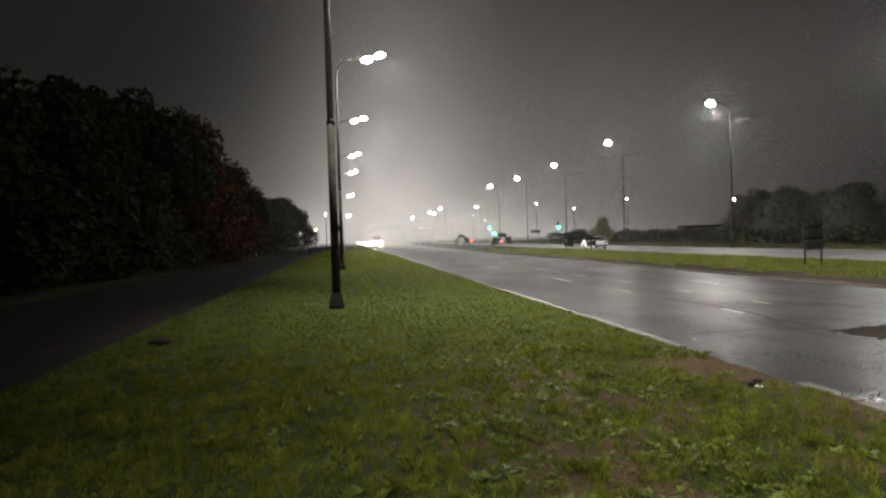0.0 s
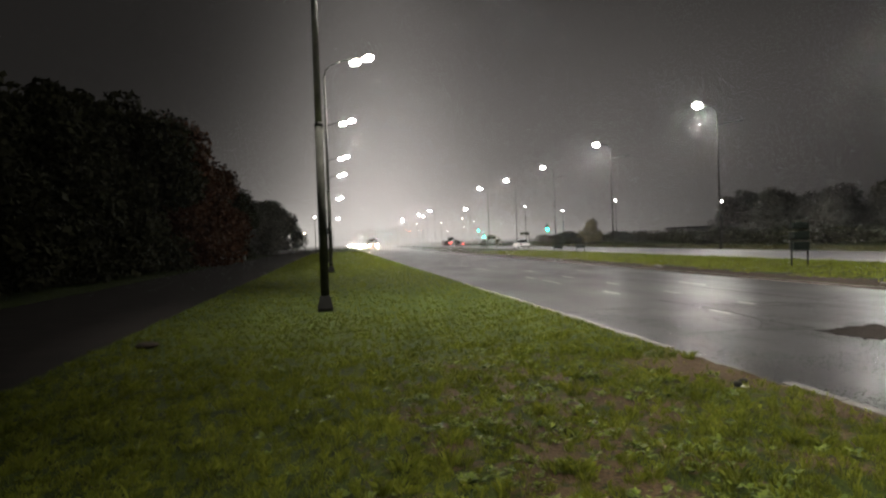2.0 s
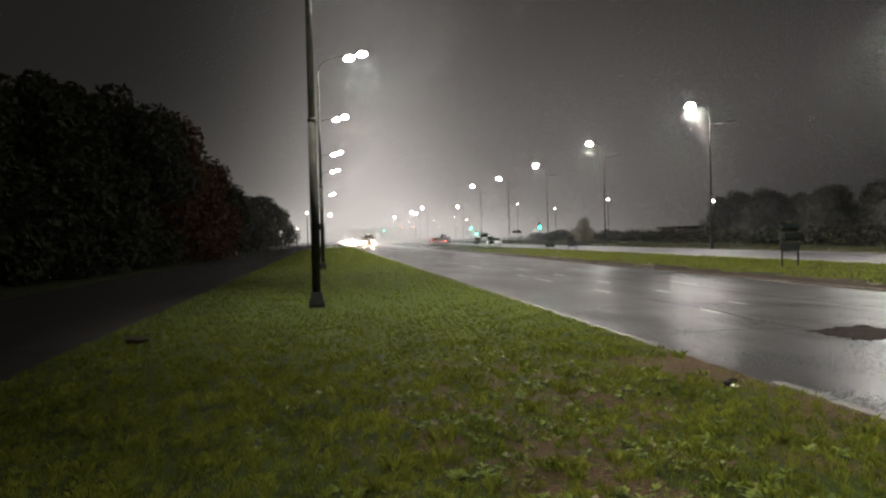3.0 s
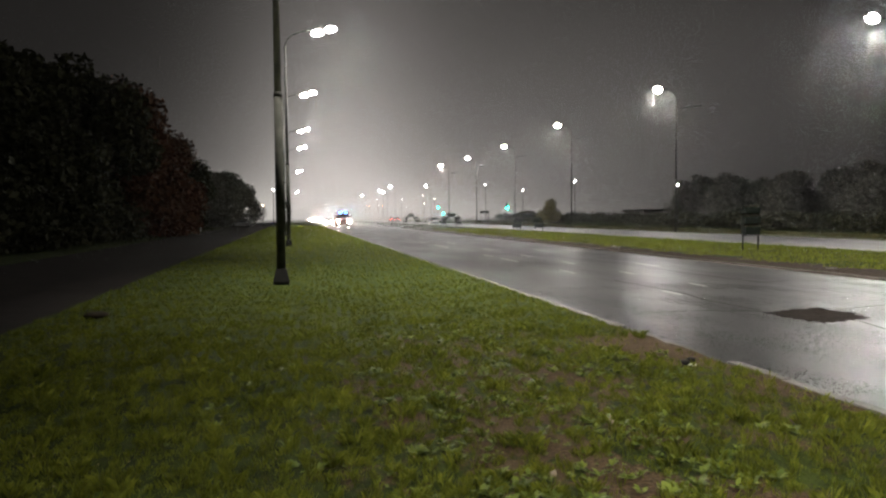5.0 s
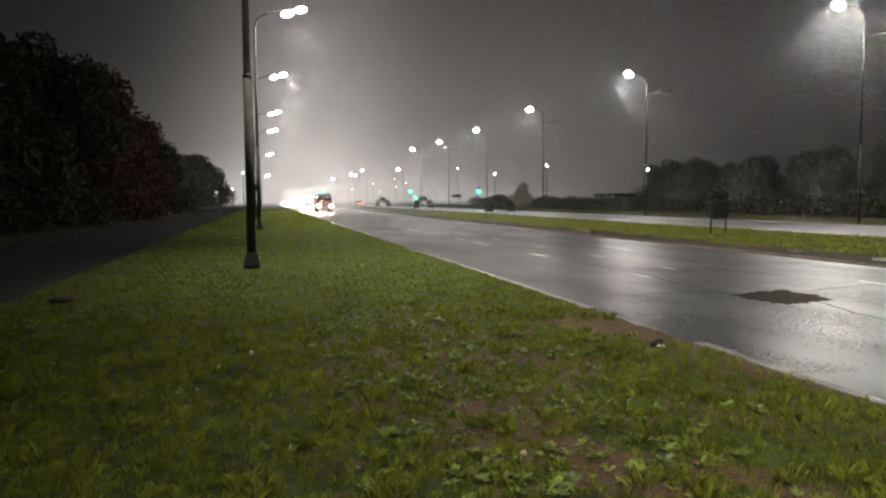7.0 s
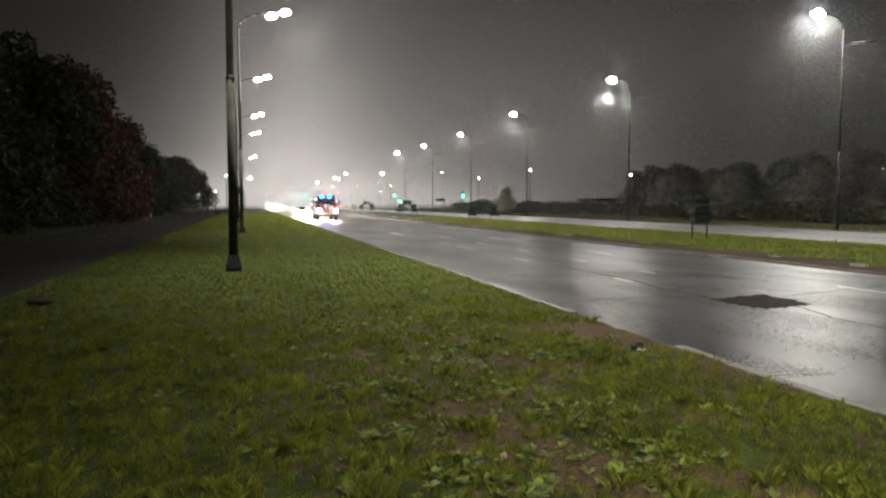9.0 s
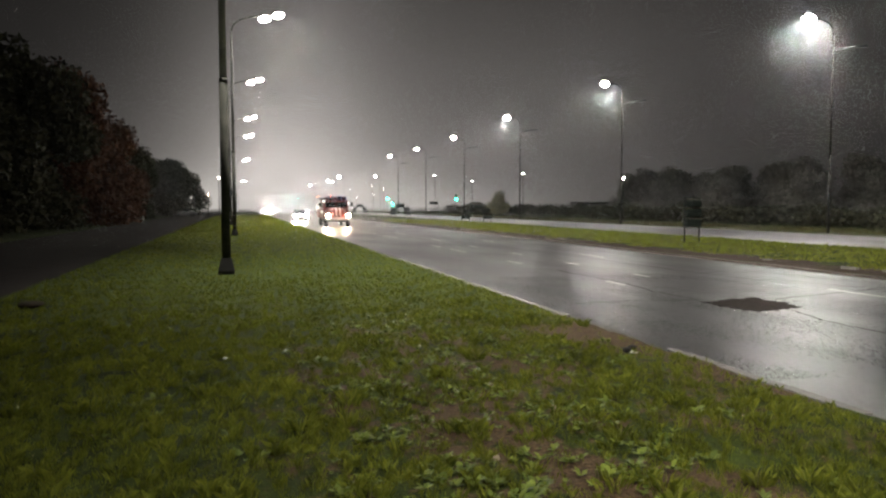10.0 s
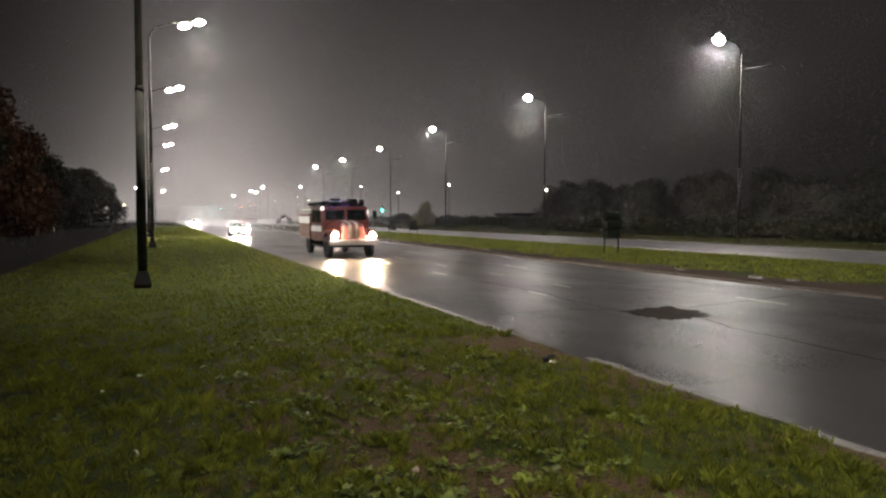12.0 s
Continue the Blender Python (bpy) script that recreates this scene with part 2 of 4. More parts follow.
def ball(bm, c, r, sx=1, sy=1, sz=1, seg=12):
    bmesh.ops.create_uvsphere(bm, u_segments=seg, v_segments=max(6, seg // 2), radius=r, matrix=Matrix.Translation(c) @ Matrix.Diagonal((sx, sy, sz, 1)))
    return bm


def prism(bm, profile, x0, x1, bev=0.0):
    """A side profile of (y, z) points drawn out from x0 to x1."""
    a = [bm.verts.new((x0, y, z)) for y, z in profile]
    b = [bm.verts.new((x1, y, z)) for y, z in profile]
    faces = [bm.faces.new(a), bm.faces.new(list(reversed(b)))]
    k = len(profile)
    for i in range(k):
        faces.append(bm.faces.new((a[i], b[i], b[(i + 1) % k], a[(i + 1) % k])))
    bmesh.ops.recalc_face_normals(bm, faces=faces)
    if bev:
        es = list({e for f in faces for e in f.edges})
        bmesh.ops.bevel(bm, geom=es, offset=bev, segments=2, affect="EDGES", profile=0.5)
    return bm


def fast_mesh(name, verts, faces, mat, kind="", label="", parent=None):
    me = bpy.data.meshes.new(name)
    verts, faces = np.asarray(verts, np.float32), np.asarray(faces, np.int32)
    k = faces.shape[1]
    me.vertices.add(len(verts))
    me.vertices.foreach_set("co", verts.ravel())
    me.loops.add(faces.size)
    me.loops.foreach_set("vertex_index", faces.ravel())
    me.polygons.add(len(faces))
    me.polygons.foreach_set("loop_start", np.arange(0, faces.size, k, dtype=np.int32))
    me.update(calc_edges=True)
    me.materials.append(mat)
    o = new(name, me)
    if parent is not None:
        o.parent = parent
    return tagged(o, label, kind=kind)


def wave(x, y, size, seed=0):
    """Smooth noise between about -1 and 1, with features of that size in metres."""
    rs = np.random.RandomState(seed)
    out = np.zeros_like(x, dtype=float)
    for i in range(9):
        a = rs.uniform(0, 6.283)
        k = 6.283 / size * rs.uniform(0.6, 1.7)
        out += np.sin((x * np.cos(a) + y * np.sin(a)) * k + rs.uniform(0, 6.283))
    return out / 3.2


BARE_SPOTS = ((4.6, 9.2, 0.7, 1.0, 1.0), (2.15, 7.75, 0.5, 0.35, 0.75), (2.45, 9.9, 0.35, 0.5, 0.45), (3.43, 7.4, 0.22, 0.22, 0.6), (1.62, 5.6, 0.35, 0.5, 0.75), (2.1, 6.35, 0.3, 0.35, 0.5), (2.2, 4.15, 0.35, 0.3, 0.85), (2.3, 4.75, 0.25, 0.25, 0.6), (4.7, 6.6, 0.3, 0.5, 0.5), (3.1, 6.9, 0.25, 0.2, 0.4))


def bareness(x, y):
    """How bare the turf is: 0 full grass, 1 open soil."""
    near = np.clip((x + 0.6) / 2.0, 0, 1) * np.clip((13.0 - y) / 4.0, 0, 1) * np.clip((y + 6) / 4, 0, 1)
    near = near * (1 - 0.5 * np.clip((x - 2.8) / 0.8, 0, 1))
    n = 0.45 * wave(x, y * 0.8, 1.1, 3) + 0.35 * wave(x, y, 0.4, 4)
    spot = sum(k * np.exp(-(((x - cx) / rx) ** 2 + ((y - cy) / ry) ** 2)) for cx, cy, rx, ry, k in BARE_SPOTS)
    edge = np.exp(-((x - 5.0) / 0.25) ** 2) * np.clip((30 - y) / 10, 0, 1)
    return np.clip(near * (0.30 + 0.8 * n + 0.4 * wave(x, y, 0.2, 6)) + spot * (1 + 0.35 * wave(x, y, 0.25, 7)) + 0.22 * edge, 0, 1)


def height(x, y):
    return 0.018 * wave(x, y, 1.4, 11) + 0.009 * wave(x, y, 0.4, 12) + 0.006 * wave(x, y, 0.24, 13)


# ---- the ground, roads and verges ----


def sheet(name, x0, x1, y0, y1, z, mat, label, thick=0.12):
    bm = bmesh.new()
    box(bm, x0, x1, y0, y1, z - thick, z)
    return tagged(obj(name, bm, mat), label, kind="structure")


sheet("ground", -900, 900, -300, 1500, -0.24, TURF, "dark turf that reaches to the horizon", 0.3)
sheet("path", -11.4, -4.55, -12, 420, -0.02, ASPHALT_PATH, "dark damp asphalt footpath beside the verge", 0.2)
sheet("lawn", -70, -11.4, -12, 420, 0.0, TURF, "dark unlit lawn under the trees", 0.2)
sheet("road", 5.22, 15.45, -30, 700, ROAD_Z, ASPHALT, "wet dark asphalt carriageway shining under street lamps", 0.14)
sheet("far_road", 25.45, 36.0, -30, 700, ROAD_Z, ASPHALT_FAR, "wet asphalt carriageway beyond the grass median", 0.14)
sheet("far_verge", 36.15, 140, -30, 500, 0.0, TURF, "dark grass verge beyond the far carriageway", 0.2)

# the near verge: an uneven turf surface with bare soil
gx = np.concatenate([np.arange(-4.55, 5.06, 0.09), [5.07]])
gy = np.concatenate([np.arange(-12, -5, 0.5), np.arange(-5, 2.5, 0.3), np.arange(2.5, 16, 0.09), np.arange(16, 40, 0.6), np.arange(40, 421, 8.0)])
GX, GY = np.meshgrid(gx, gy)
GZ = height(GX, GY) * np.clip((60 - GY) / 30, 0, 1)
vv = np.stack([GX.ravel(), GY.ravel(), GZ.ravel()], 1)
nx, ny = len(gx), len(gy)
ii = (np.arange(ny - 1)[:, None] * nx + np.arange(nx - 1)[None, :]).ravel()
verge = fast_mesh("verge", vv, np.stack([ii, ii + 1, ii + nx + 1, ii + nx], 1), TURF, "structure", "wet uneven grass verge with bare soil patches")
soilmask = bareness(GX, GY)


def verge_material(name, soil_lo, soil_hi):
    m = TURF.copy()
    m.name = name
    n, l = m.node_tree.nodes, m.node_tree.links
    b = n["Principled BSDF"]
    old = b.inputs["Base Color"].links[0].from_socket
    at = n.new("ShaderNodeAttribute")
    at.attribute_name = "bare"
    no = n.new("ShaderNodeTexNoise")
    no.inputs["Scale"].default_value, no.inputs["Detail"].default_value = 30, 5
    tc = n.new("ShaderNodeTexCoord")
    l.new(tc.outputs["Object"], no.inputs[0])
    ramp = n.new("ShaderNodeValToRGB")
    ramp.color_ramp.elements[0].color, ramp.color_ramp.elements[1].color = (*soil_lo, 1), (*soil_hi, 1)
    ramp.color_ramp.elements[0].position, ramp.color_ramp.elements[1].position = 0.3, 0.7
    l.new(no.outputs["Fac"], ramp.inputs[0])
    mx = n.new("ShaderNodeMix")
    mx.data_type = "RGBA"
    # ragged edges: the soil breaks through between single plants
    rag, sub, mrg = n.new("ShaderNodeTexNoise"), n.new("ShaderNodeMath"), n.new("ShaderNodeMapRange")
    rag.inputs["Scale"].default_value, rag.inputs["Detail"].default_value = 11, 5
    l.new(tc.outputs["Object"], rag.inputs[0])
    sub.operation = "ADD"
    l.new(at.outputs["Fac"], sub.inputs[0])
    l.new(rag.outputs["Fac"], sub.inputs[1])
    mrg.inputs[1].default_value, mrg.inputs[2].default_value = 0.72, 1.02
    l.new(sub.outputs[0], mrg.inputs[0])
    l.new(mrg.outputs[0], mx.inputs[0])
    l.new(old, mx.inputs[6])
    l.new(ramp.outputs[0], mx.inputs[7])
    l.new(mx.outputs[2], b.inputs["Base Color"])
    return m


verge.data.materials[0] = verge_material("verge_turf", (0.010, 0.0065, 0.0035), (0.10, 0.065, 0.032))
att = verge.data.attributes.new("bare", "FLOAT", "POINT")
att.data.foreach_set("value", soilmask.ravel().astype(np.float32))
for p in verge.data.polygons:
    p.use_smooth = True

# the median: turf with a strip of bare soil along the near kerb
mx_ = np.array([15.62, 15.9, 16.4, 16.9, 17.5, 18.5, 20, 22, 24, 25.0, 25.28])
mz_ = np.array([0.0, 0.02, 0.03, 0.035, 0.04, 0.04, 0.03, 0.02, 0.01, 0.0, 0.0])
my_ = np.concatenate([np.arange(-30, 128, 1.5), np.arange(120, 701, 20.0)])
MX, MY = np.meshgrid(mx_, my_)
MZ = np.repeat(mz_[None, :], len(my_), 0) + 0.02 * wave(MX, MY, 3.0, 21)
ii = (np.arange(len(my_) - 1)[:, None] * len(mx_) + np.arange(len(mx_) - 1)[None, :]).ravel()
median = fast_mesh("median", np.stack([MX.ravel(), MY.ravel(), MZ.ravel()], 1), np.stack([ii, ii + 1, ii + len(mx_) + 1, ii + len(mx_)], 1), verge_material("median_turf", (0.014, 0.010, 0.007), (0.045, 0.032, 0.022)), "structure", "raised grass median with a bare soil edge")
att = median.data.attributes.new("bare", "FLOAT", "POINT")
att.data.foreach_set("value", np.clip((17.3 - MX + 0.5 * wave(MX, MY, 4, 22)) / 0.6, 0, 1).ravel().astype(np.float32))

# the street's far end dissolves in bright mist: haze drawn as emission
bm = bmesh.new()
vs = [bm.verts.new(p) for p in ((-260, 436, -0.3), (330, 436, -0.3), (330, 436, 40), (-260, 436, 40))]
bm.faces.new(vs)
mist = bpy.data.materials.new("mist_glow")
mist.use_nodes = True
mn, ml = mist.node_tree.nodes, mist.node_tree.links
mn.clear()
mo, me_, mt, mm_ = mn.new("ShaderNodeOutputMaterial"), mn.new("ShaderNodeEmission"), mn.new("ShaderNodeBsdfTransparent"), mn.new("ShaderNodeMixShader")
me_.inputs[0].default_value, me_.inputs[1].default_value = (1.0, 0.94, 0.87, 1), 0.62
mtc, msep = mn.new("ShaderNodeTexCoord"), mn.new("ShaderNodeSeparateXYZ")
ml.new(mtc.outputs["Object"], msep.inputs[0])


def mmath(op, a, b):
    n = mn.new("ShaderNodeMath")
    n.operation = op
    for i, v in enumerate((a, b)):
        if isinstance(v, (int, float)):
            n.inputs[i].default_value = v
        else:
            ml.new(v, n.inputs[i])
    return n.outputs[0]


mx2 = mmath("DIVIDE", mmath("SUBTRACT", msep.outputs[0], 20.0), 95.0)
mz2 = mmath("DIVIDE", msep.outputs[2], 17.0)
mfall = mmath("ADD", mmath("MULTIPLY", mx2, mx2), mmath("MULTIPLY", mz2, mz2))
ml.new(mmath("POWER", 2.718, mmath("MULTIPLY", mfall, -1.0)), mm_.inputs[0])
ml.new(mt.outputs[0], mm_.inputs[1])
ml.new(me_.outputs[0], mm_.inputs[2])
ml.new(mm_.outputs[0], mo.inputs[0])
tagged(obj("backdrop", bm, mist), "hazy mist glow emitted by a sheet at the street end", kind="structure")
# thinner, lower sheet of the same emitted haze, lifting the dark road before it
bm = bmesh.new()
vs = [bm.verts.new((20 + x * 0.72, 246, z)) for x, z in ((-150, -0.2), (150, -0.2), (150, 22), (-150, 22))]
bm.faces.new(vs)
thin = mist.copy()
thin.name = "thin_mist_glow"
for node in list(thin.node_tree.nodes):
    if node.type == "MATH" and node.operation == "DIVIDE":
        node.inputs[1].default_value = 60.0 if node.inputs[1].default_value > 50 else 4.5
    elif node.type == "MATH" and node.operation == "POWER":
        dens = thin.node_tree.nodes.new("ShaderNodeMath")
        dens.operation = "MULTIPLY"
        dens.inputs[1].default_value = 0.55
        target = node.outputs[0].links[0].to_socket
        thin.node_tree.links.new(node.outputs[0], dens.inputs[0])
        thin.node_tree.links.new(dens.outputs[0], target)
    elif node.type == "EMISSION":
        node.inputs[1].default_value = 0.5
tagged(obj("backdrop", bm, thin), "low glowing mist sheet added over the dark ground", kind="structure")

# ---- street lamps ----


def lamp_head(parent, x, y, z, s, lens_mat, length=0.75, tilt=8, deep=0.75):
    """A flat road lantern that points along s (1: +x, -1: -x) with a glowing lens below."""
    bm = bmesh.new()
    box(bm, -length / 2, length / 2, -0.16, 0.16, 0.0, 0.13, 0.04)
    h = part("lamp_head", bm, DARKSTEEL, parent, "dark lantern housing")
    h.matrix_local = pose(x, y, z, 0, -tilt * s, 0)
    # lens larger than true: the lamp's bloom is put into its shape
    bm = bmesh.new()
    ball(bm, (0, 0, -0.03), 0.24, length / 0.50, 1.15, deep, 14)
    part("lens", bm, lens_mat, h, "bright white glowing lens", True)
    return h


def left_lamp():
    t = empty("street_lamp")
    bm = bmesh.new()
    box(bm, -0.21, 0.21, -0.21, 0.21, -0.15, 0.10, 0.02)
    bmesh.ops.create_cone(bm, cap_ends=True, segments=4, radius1=0.30, radius2=0.19, depth=0.34, matrix=Matrix.Translation((0, 0, 0.25)) @ Matrix.Rotation(radians(45), 4, "Z"))
    part("base_box", bm, DARKSTEEL, t, "dark tapered base casing")
    bm = bmesh.new()
    tube(bm, (0, 0, 0.3), (0, 0, 5.0), 0.118, 0.112, 14)
    tube(bm, (0, 0, 4.98), (0, 0, 5.1), 0.125, 0.10, 14)
    part("pole_foot", bm, POLE_FOOT, t, "dark lower pole section", True)
    bm = bmesh.new()
    tube(bm, (0, 0, 5.05), (0, 0, 12.2), 0.098, 0.07, 14)
    part("pole", bm, POLE, t, "tall tapered galvanised pole", True)
    bm = bmesh.new()
    pts = [(0, 0, 12.1), (0.12, 0, 12.55), (0.45, 0, 12.85), (1.0, 0, 13.05), (1.5, 0, 13.18)]
    for a, b in zip(pts, pts[1:]):
        tube(bm, a, b, 0.045, 0.045, 8)
    part("arm", bm, POLE, t, "curved bracket arm", True)
    lamp_head(t, 1.95, 0.12, 13.08, 1, LENS)
    lamp_head(t, 2.75, 0.0, 13.32, 1, LENS)
    bm = bmesh.new()
    tube(bm, (1.45, 0, 13.15), (3.0, 0, 13.42), 0.035, 0.03, 8)
    part("arm_end", bm, POLE, t)
    return tagged(t, "tall grey street lamp with double lit heads on verge", "street lamp", "street lamps along the verge")


def right_lamp():
    t = empty("street_lamp")
    bm = bmesh.new()
    tube(bm, (0, 0, -0.2), (0, 0, 5), 0.10, 0.085, 10)
    tube(bm, (0, 0, 5), (0, 0, 12.6), 0.075, 0.05, 10)
    part("pole", bm, DARKSTEEL, t, "slim tapered metal pole", True)
    bm = bmesh.new()
    pts = [(0, 0, 12.5), (-0.1, 0, 12.95), (-0.4, 0, 13.25), (-0.9, 0, 13.4), (-1.5, 0, 13.48)]
    for a, b in zip(pts, pts[1:]):
        tube(bm, a, b, 0.04, 0.04, 8)
    part("arm", bm, DARKSTEEL, t, "curved bracket arm", True)
    lamp_head(t, -1.9, 0, 13.42, -1, LENS_FAR, 0.95, 8, 1.25)
    bm = bmesh.new()
    tube(bm, (0.0, 0, 11.55), (0.8, 0, 11.75), 0.025, 0.025, 6)
    tube(bm, (0.7, 0, 11.72), (2.6, 0, 12.0), 0.07, 0.05, 8)
    part("side_bracket", bm, GREY_PAINT, t, "grey side bracket", True)
    return tagged(t, "tall slim street lamp lit white beyond far carriageway", "street lamp", "street lamps along the far road")


first = left_lamp()
first.matrix_basis = pose(-0.37, LEFT_Y[1], 0)
for yy in LEFT_Y[:1] + LEFT_Y[2:]:
    copy_thing(first, pose(-0.35 if yy < 60 else -0.85, yy, 0, 0, 0, 0))
first = right_lamp()
first.matrix_basis = pose(RIGHT_ROW[1][0] + RIGHT_HEAD[0], RIGHT_ROW[1][1], 0)
for xx, yy in RIGHT_ROW[:1] + RIGHT_ROW[2:]:
    copy_thing(first, pose(xx + RIGHT_HEAD[0], yy, 0))
for xx, yy in FAR_LAMPS:
    copy_thing(first, pose(xx, yy, 0))


def small_lamp(x, y, z, lens=LENS_SMALL):
    t = empty("path_lamp", pose(x, y, 0))
    bm = bmesh.new()
    tube(bm, (0, 0, -0.2), (0, 0, z - 0.2), 0.07, 0.05, 8)
    part("pole", bm, DARKSTEEL, t)
    bm = bmesh.new()
    tube(bm, (0, 0, z + 0.16), (0, 0, z + 0.24), 0.26, 0.1, 12)
    part("cap", bm, DARKSTEEL, t)
    bm = bmesh.new()
    ball(bm, (0, 0, z), 0.12, 1, 1, 0.9, 12)
    part("globe", bm, lens, t, "small glowing globe", True)
    return tagged(t, "small lit globe lamp on dark pole by path", "path lamp", "path lamps")


for x, y, z in ((45, 81.2, 5.1), (40, 101.6, 6.5), (38.3, 146, 7.9), (-3.1, 117.5, 6.0), (40.5, 128, 6.2)):
    small_lamp(x, y, z)
for x, y, z in ((44, 232, 7), (46, 262, 6), (41, 285, 8), (48, 315, 5), (36.5, 330, 9), (43, 380, 7), (52, 300, 10), (-8, 200, 5), (-6, 150, 4)):
    small_lamp(x, y, z, WARM_LENS)


def traffic_light(x, y, z, green=True):
    t = empty("traffic_light", pose(x, y, 0))
    bm = bmesh.new()
    tube(bm, (0, 0, -0.2), (0, 0, z + 0.9), 0.06, 0.05, 8)
    part("pole", bm, DARKSTEEL, t)
    bm = bmesh.new()
    box(bm, -0.17, 0.17, -0.22, -0.02, z - 0.25, z + 0.85, 0.03)
    part("signal_box", bm, PLASTIC, t)
    for k, mat in enumerate((GREEN_GLOW, PLASTIC, PLASTIC) if green else (PLASTIC, PLASTIC, RED_GLOW)):
        bm = bmesh.new()
        # a lit lens is drawn a little larger, bloom included
        ball(bm, (0, -0.22, z + 0.3 * k), 0.15 if mat in (GREEN_GLOW, RED_GLOW) else 0.13, 1, 0.5, 1, 12)
        part("signal_lens", bm, mat, t, ("glowing green lens" if green else "glowing red lens") if mat in (GREEN_GLOW, RED_GLOW) else "unlit lens", True)
    return tagged(t, "pole traffic light showing green" if green else "pole traffic light showing red", "traffic light", "traffic lights")


traffic_light(37.3, 127.5, 3.0)
traffic_light(37.0, 190, 3.7)
traffic_light(37.6, 186, 2.2)
traffic_light(24.6, 330, 5.0)
for x, y, z in ((30, 300, 5), (40, 340, 6), (37, 390, 7)):
    traffic_light(x, y, z, False)



def road_sign(x, y, z):
    t = empty("road_sign", pose(x, y, 0))
    bm = bmesh.new()
    tube(bm, (0.75, 0.05, -0.2), (0.75, 0.05, z + 0.3), 0.05, 0.05, 8)
    part("post", bm, DARKSTEEL, t)
    bm = bmesh.new()
    box(bm, -0.75, 0.75, -0.03, 0.0, z - 0.22, z + 0.22, 0.02)
    part("board", bm, PLASTIC, t, "unlit dark sign board seen from behind")
    return tagged(t, "dark road sign board on a post past the junction", "road sign")


road_sign(30.7, 118, 2.25)

# ---- planters on the median ----


def tuft(bm, c, r, n, seed, flat=0.7, size=0.09):
    rs = random.Random(seed)
    for _ in range(n):
        d = Vector((rs.gauss(0, 1), rs.gauss(0, 1), rs.gauss(0, 1))).normalized() * r * rs.uniform(0.4, 1.0)
        p = Vector(c) + Vector((d.x, d.y, d.z * flat))
        a = Vector((rs.uniform(-1, 1), rs.uniform(-1, 1), rs.uniform(-1, 1))).normalized() * size
        b = a.orthogonal().normalized() * size * 0.6
        bm.faces.new([bm.verts.new(p + q) for q in (-a, b, a, -b)])


def planter_tower(m):
    t = empty("planter_stand", m)
    for x in (-0.44, 0.44):
        bm = bmesh.new()
        tube(bm, (x, 0, -0.1), (x, 0, 2.12), 0.04, 0.04, 8)
        part("leg", bm, DARKSTEEL, t)
    for k, (z, h) in enumerate(((0.74, 0.38), (1.24, 0.34), (1.72, 0.28))):
        bm = bmesh.new()
        box(bm, -0.43, 0.43, -0.17, 0.17, z, z + h, 0.04)
        tr = part("planter_trough", bm, PLASTIC, t, "dark planter trough")
        bm = bmesh.new()
        for j in range(4):
            tuft(bm, (-0.33 + 0.22 * j, 0, z + h), 0.19, 60, 40 + 7 * k + j, 0.55, 0.06)
        part("foliage", bm, FOLIAGE, tr, "dark bedding plants")
    bm = bmesh.new()
    tube(bm, (-0.44, 0, 1.22), (0.44, 0, 1.22), 0.018, 0.018, 6)
    tube(bm, (-0.44, 0, 1.7), (0.44, 0, 1.7), 0.018, 0.018, 6)
    tube(bm, (-0.44, 0, 0.7), (0.44, 0, 0.7), 0.018, 0.018, 6)
    part("crossbar", bm, DARKSTEEL, t)
    return tagged(t, "dark metal planter stand with three planted troughs on median", "planter stand")


def planter_arch(m):
    t = empty("planter_arch", m)
    for s in (-1, 1):
        for x in (1.62, 0.78):
            bm = bmesh.new()
            tube(bm, (s * x, 0, -0.1), (s * x, 0, 0.95), 0.035, 0.035, 6)
            part("leg", bm, DARKSTEEL, t)
        bm = bmesh.new()
        pts = [(s * 1.62, 0, 0.9), (s * 1.45, 0, 1.4), (s * 1.05, 0, 1.85), (s * 0.5, 0, 2.1), (0, 0, 2.18)]
        for a, b in zip(pts, pts[1:]):
            tube(bm, a, b, 0.03, 0.03, 6)
        part("arch_rail", bm, DARKSTEEL, t)
    for k, (x, z, w, h) in enumerate(((-1.2, 0.36, 0.95, 0.42), (1.2, 0.36, 0.95, 0.42), (-1.0, 1.0, 0.85, 0.40), (1.0, 1.0, 0.85, 0.40), (0, 1.5, 1.35, 0.42))):
        bm = bmesh.new()
        box(bm, x - w / 2, x + w / 2, -0.24, 0.24, z, z + h, 0.06)
        tr = part("planter_trough", bm, PLASTIC, t, "dark planter trough")
        bm = bmesh.new()
        n = 3 if w < 1 else 5
        for q in range(n):
            u = (q + 0.5) / n - 0.5
            tuft(bm, (x + u * w, 0, z + h + 0.02 + (0.14 * math.cos(u * 3.1) if w > 1 else 0)), 0.26, 80, 60 + 7 * k + q, 0.6, 0.08)
        part("foliage", bm, FOLIAGE, tr, "dark trailing bedding plants")
    return tagged(t, "dark arched flower planter frame on the grass median", "planter arch", "planter arches")


# pale chips of broken kerb along the median, a white post by the path, a box on a pole
for k, (x, y, l, rz) in enumerate(((16.2, 16.6, 0.5, 6), (16.3, 15.4, 0.4, -8), (16.1, 19.8, 0.3, 12), (16.4, 36.0, 0.8, 3), (16.2, 52.0, 1.2, -2))):
    bm = bmesh.new()
    box(bm, -0.07, 0.07, -l / 2, l / 2, -0.05, 0.06, 0.02)
    o = tagged(obj("kerb_chip", bm, KERB), "pale broken piece of kerb on the median edge", "kerb piece", "kerb pieces")
    o.matrix_world = pose(x, y, 0.03, 0, 6, rz)
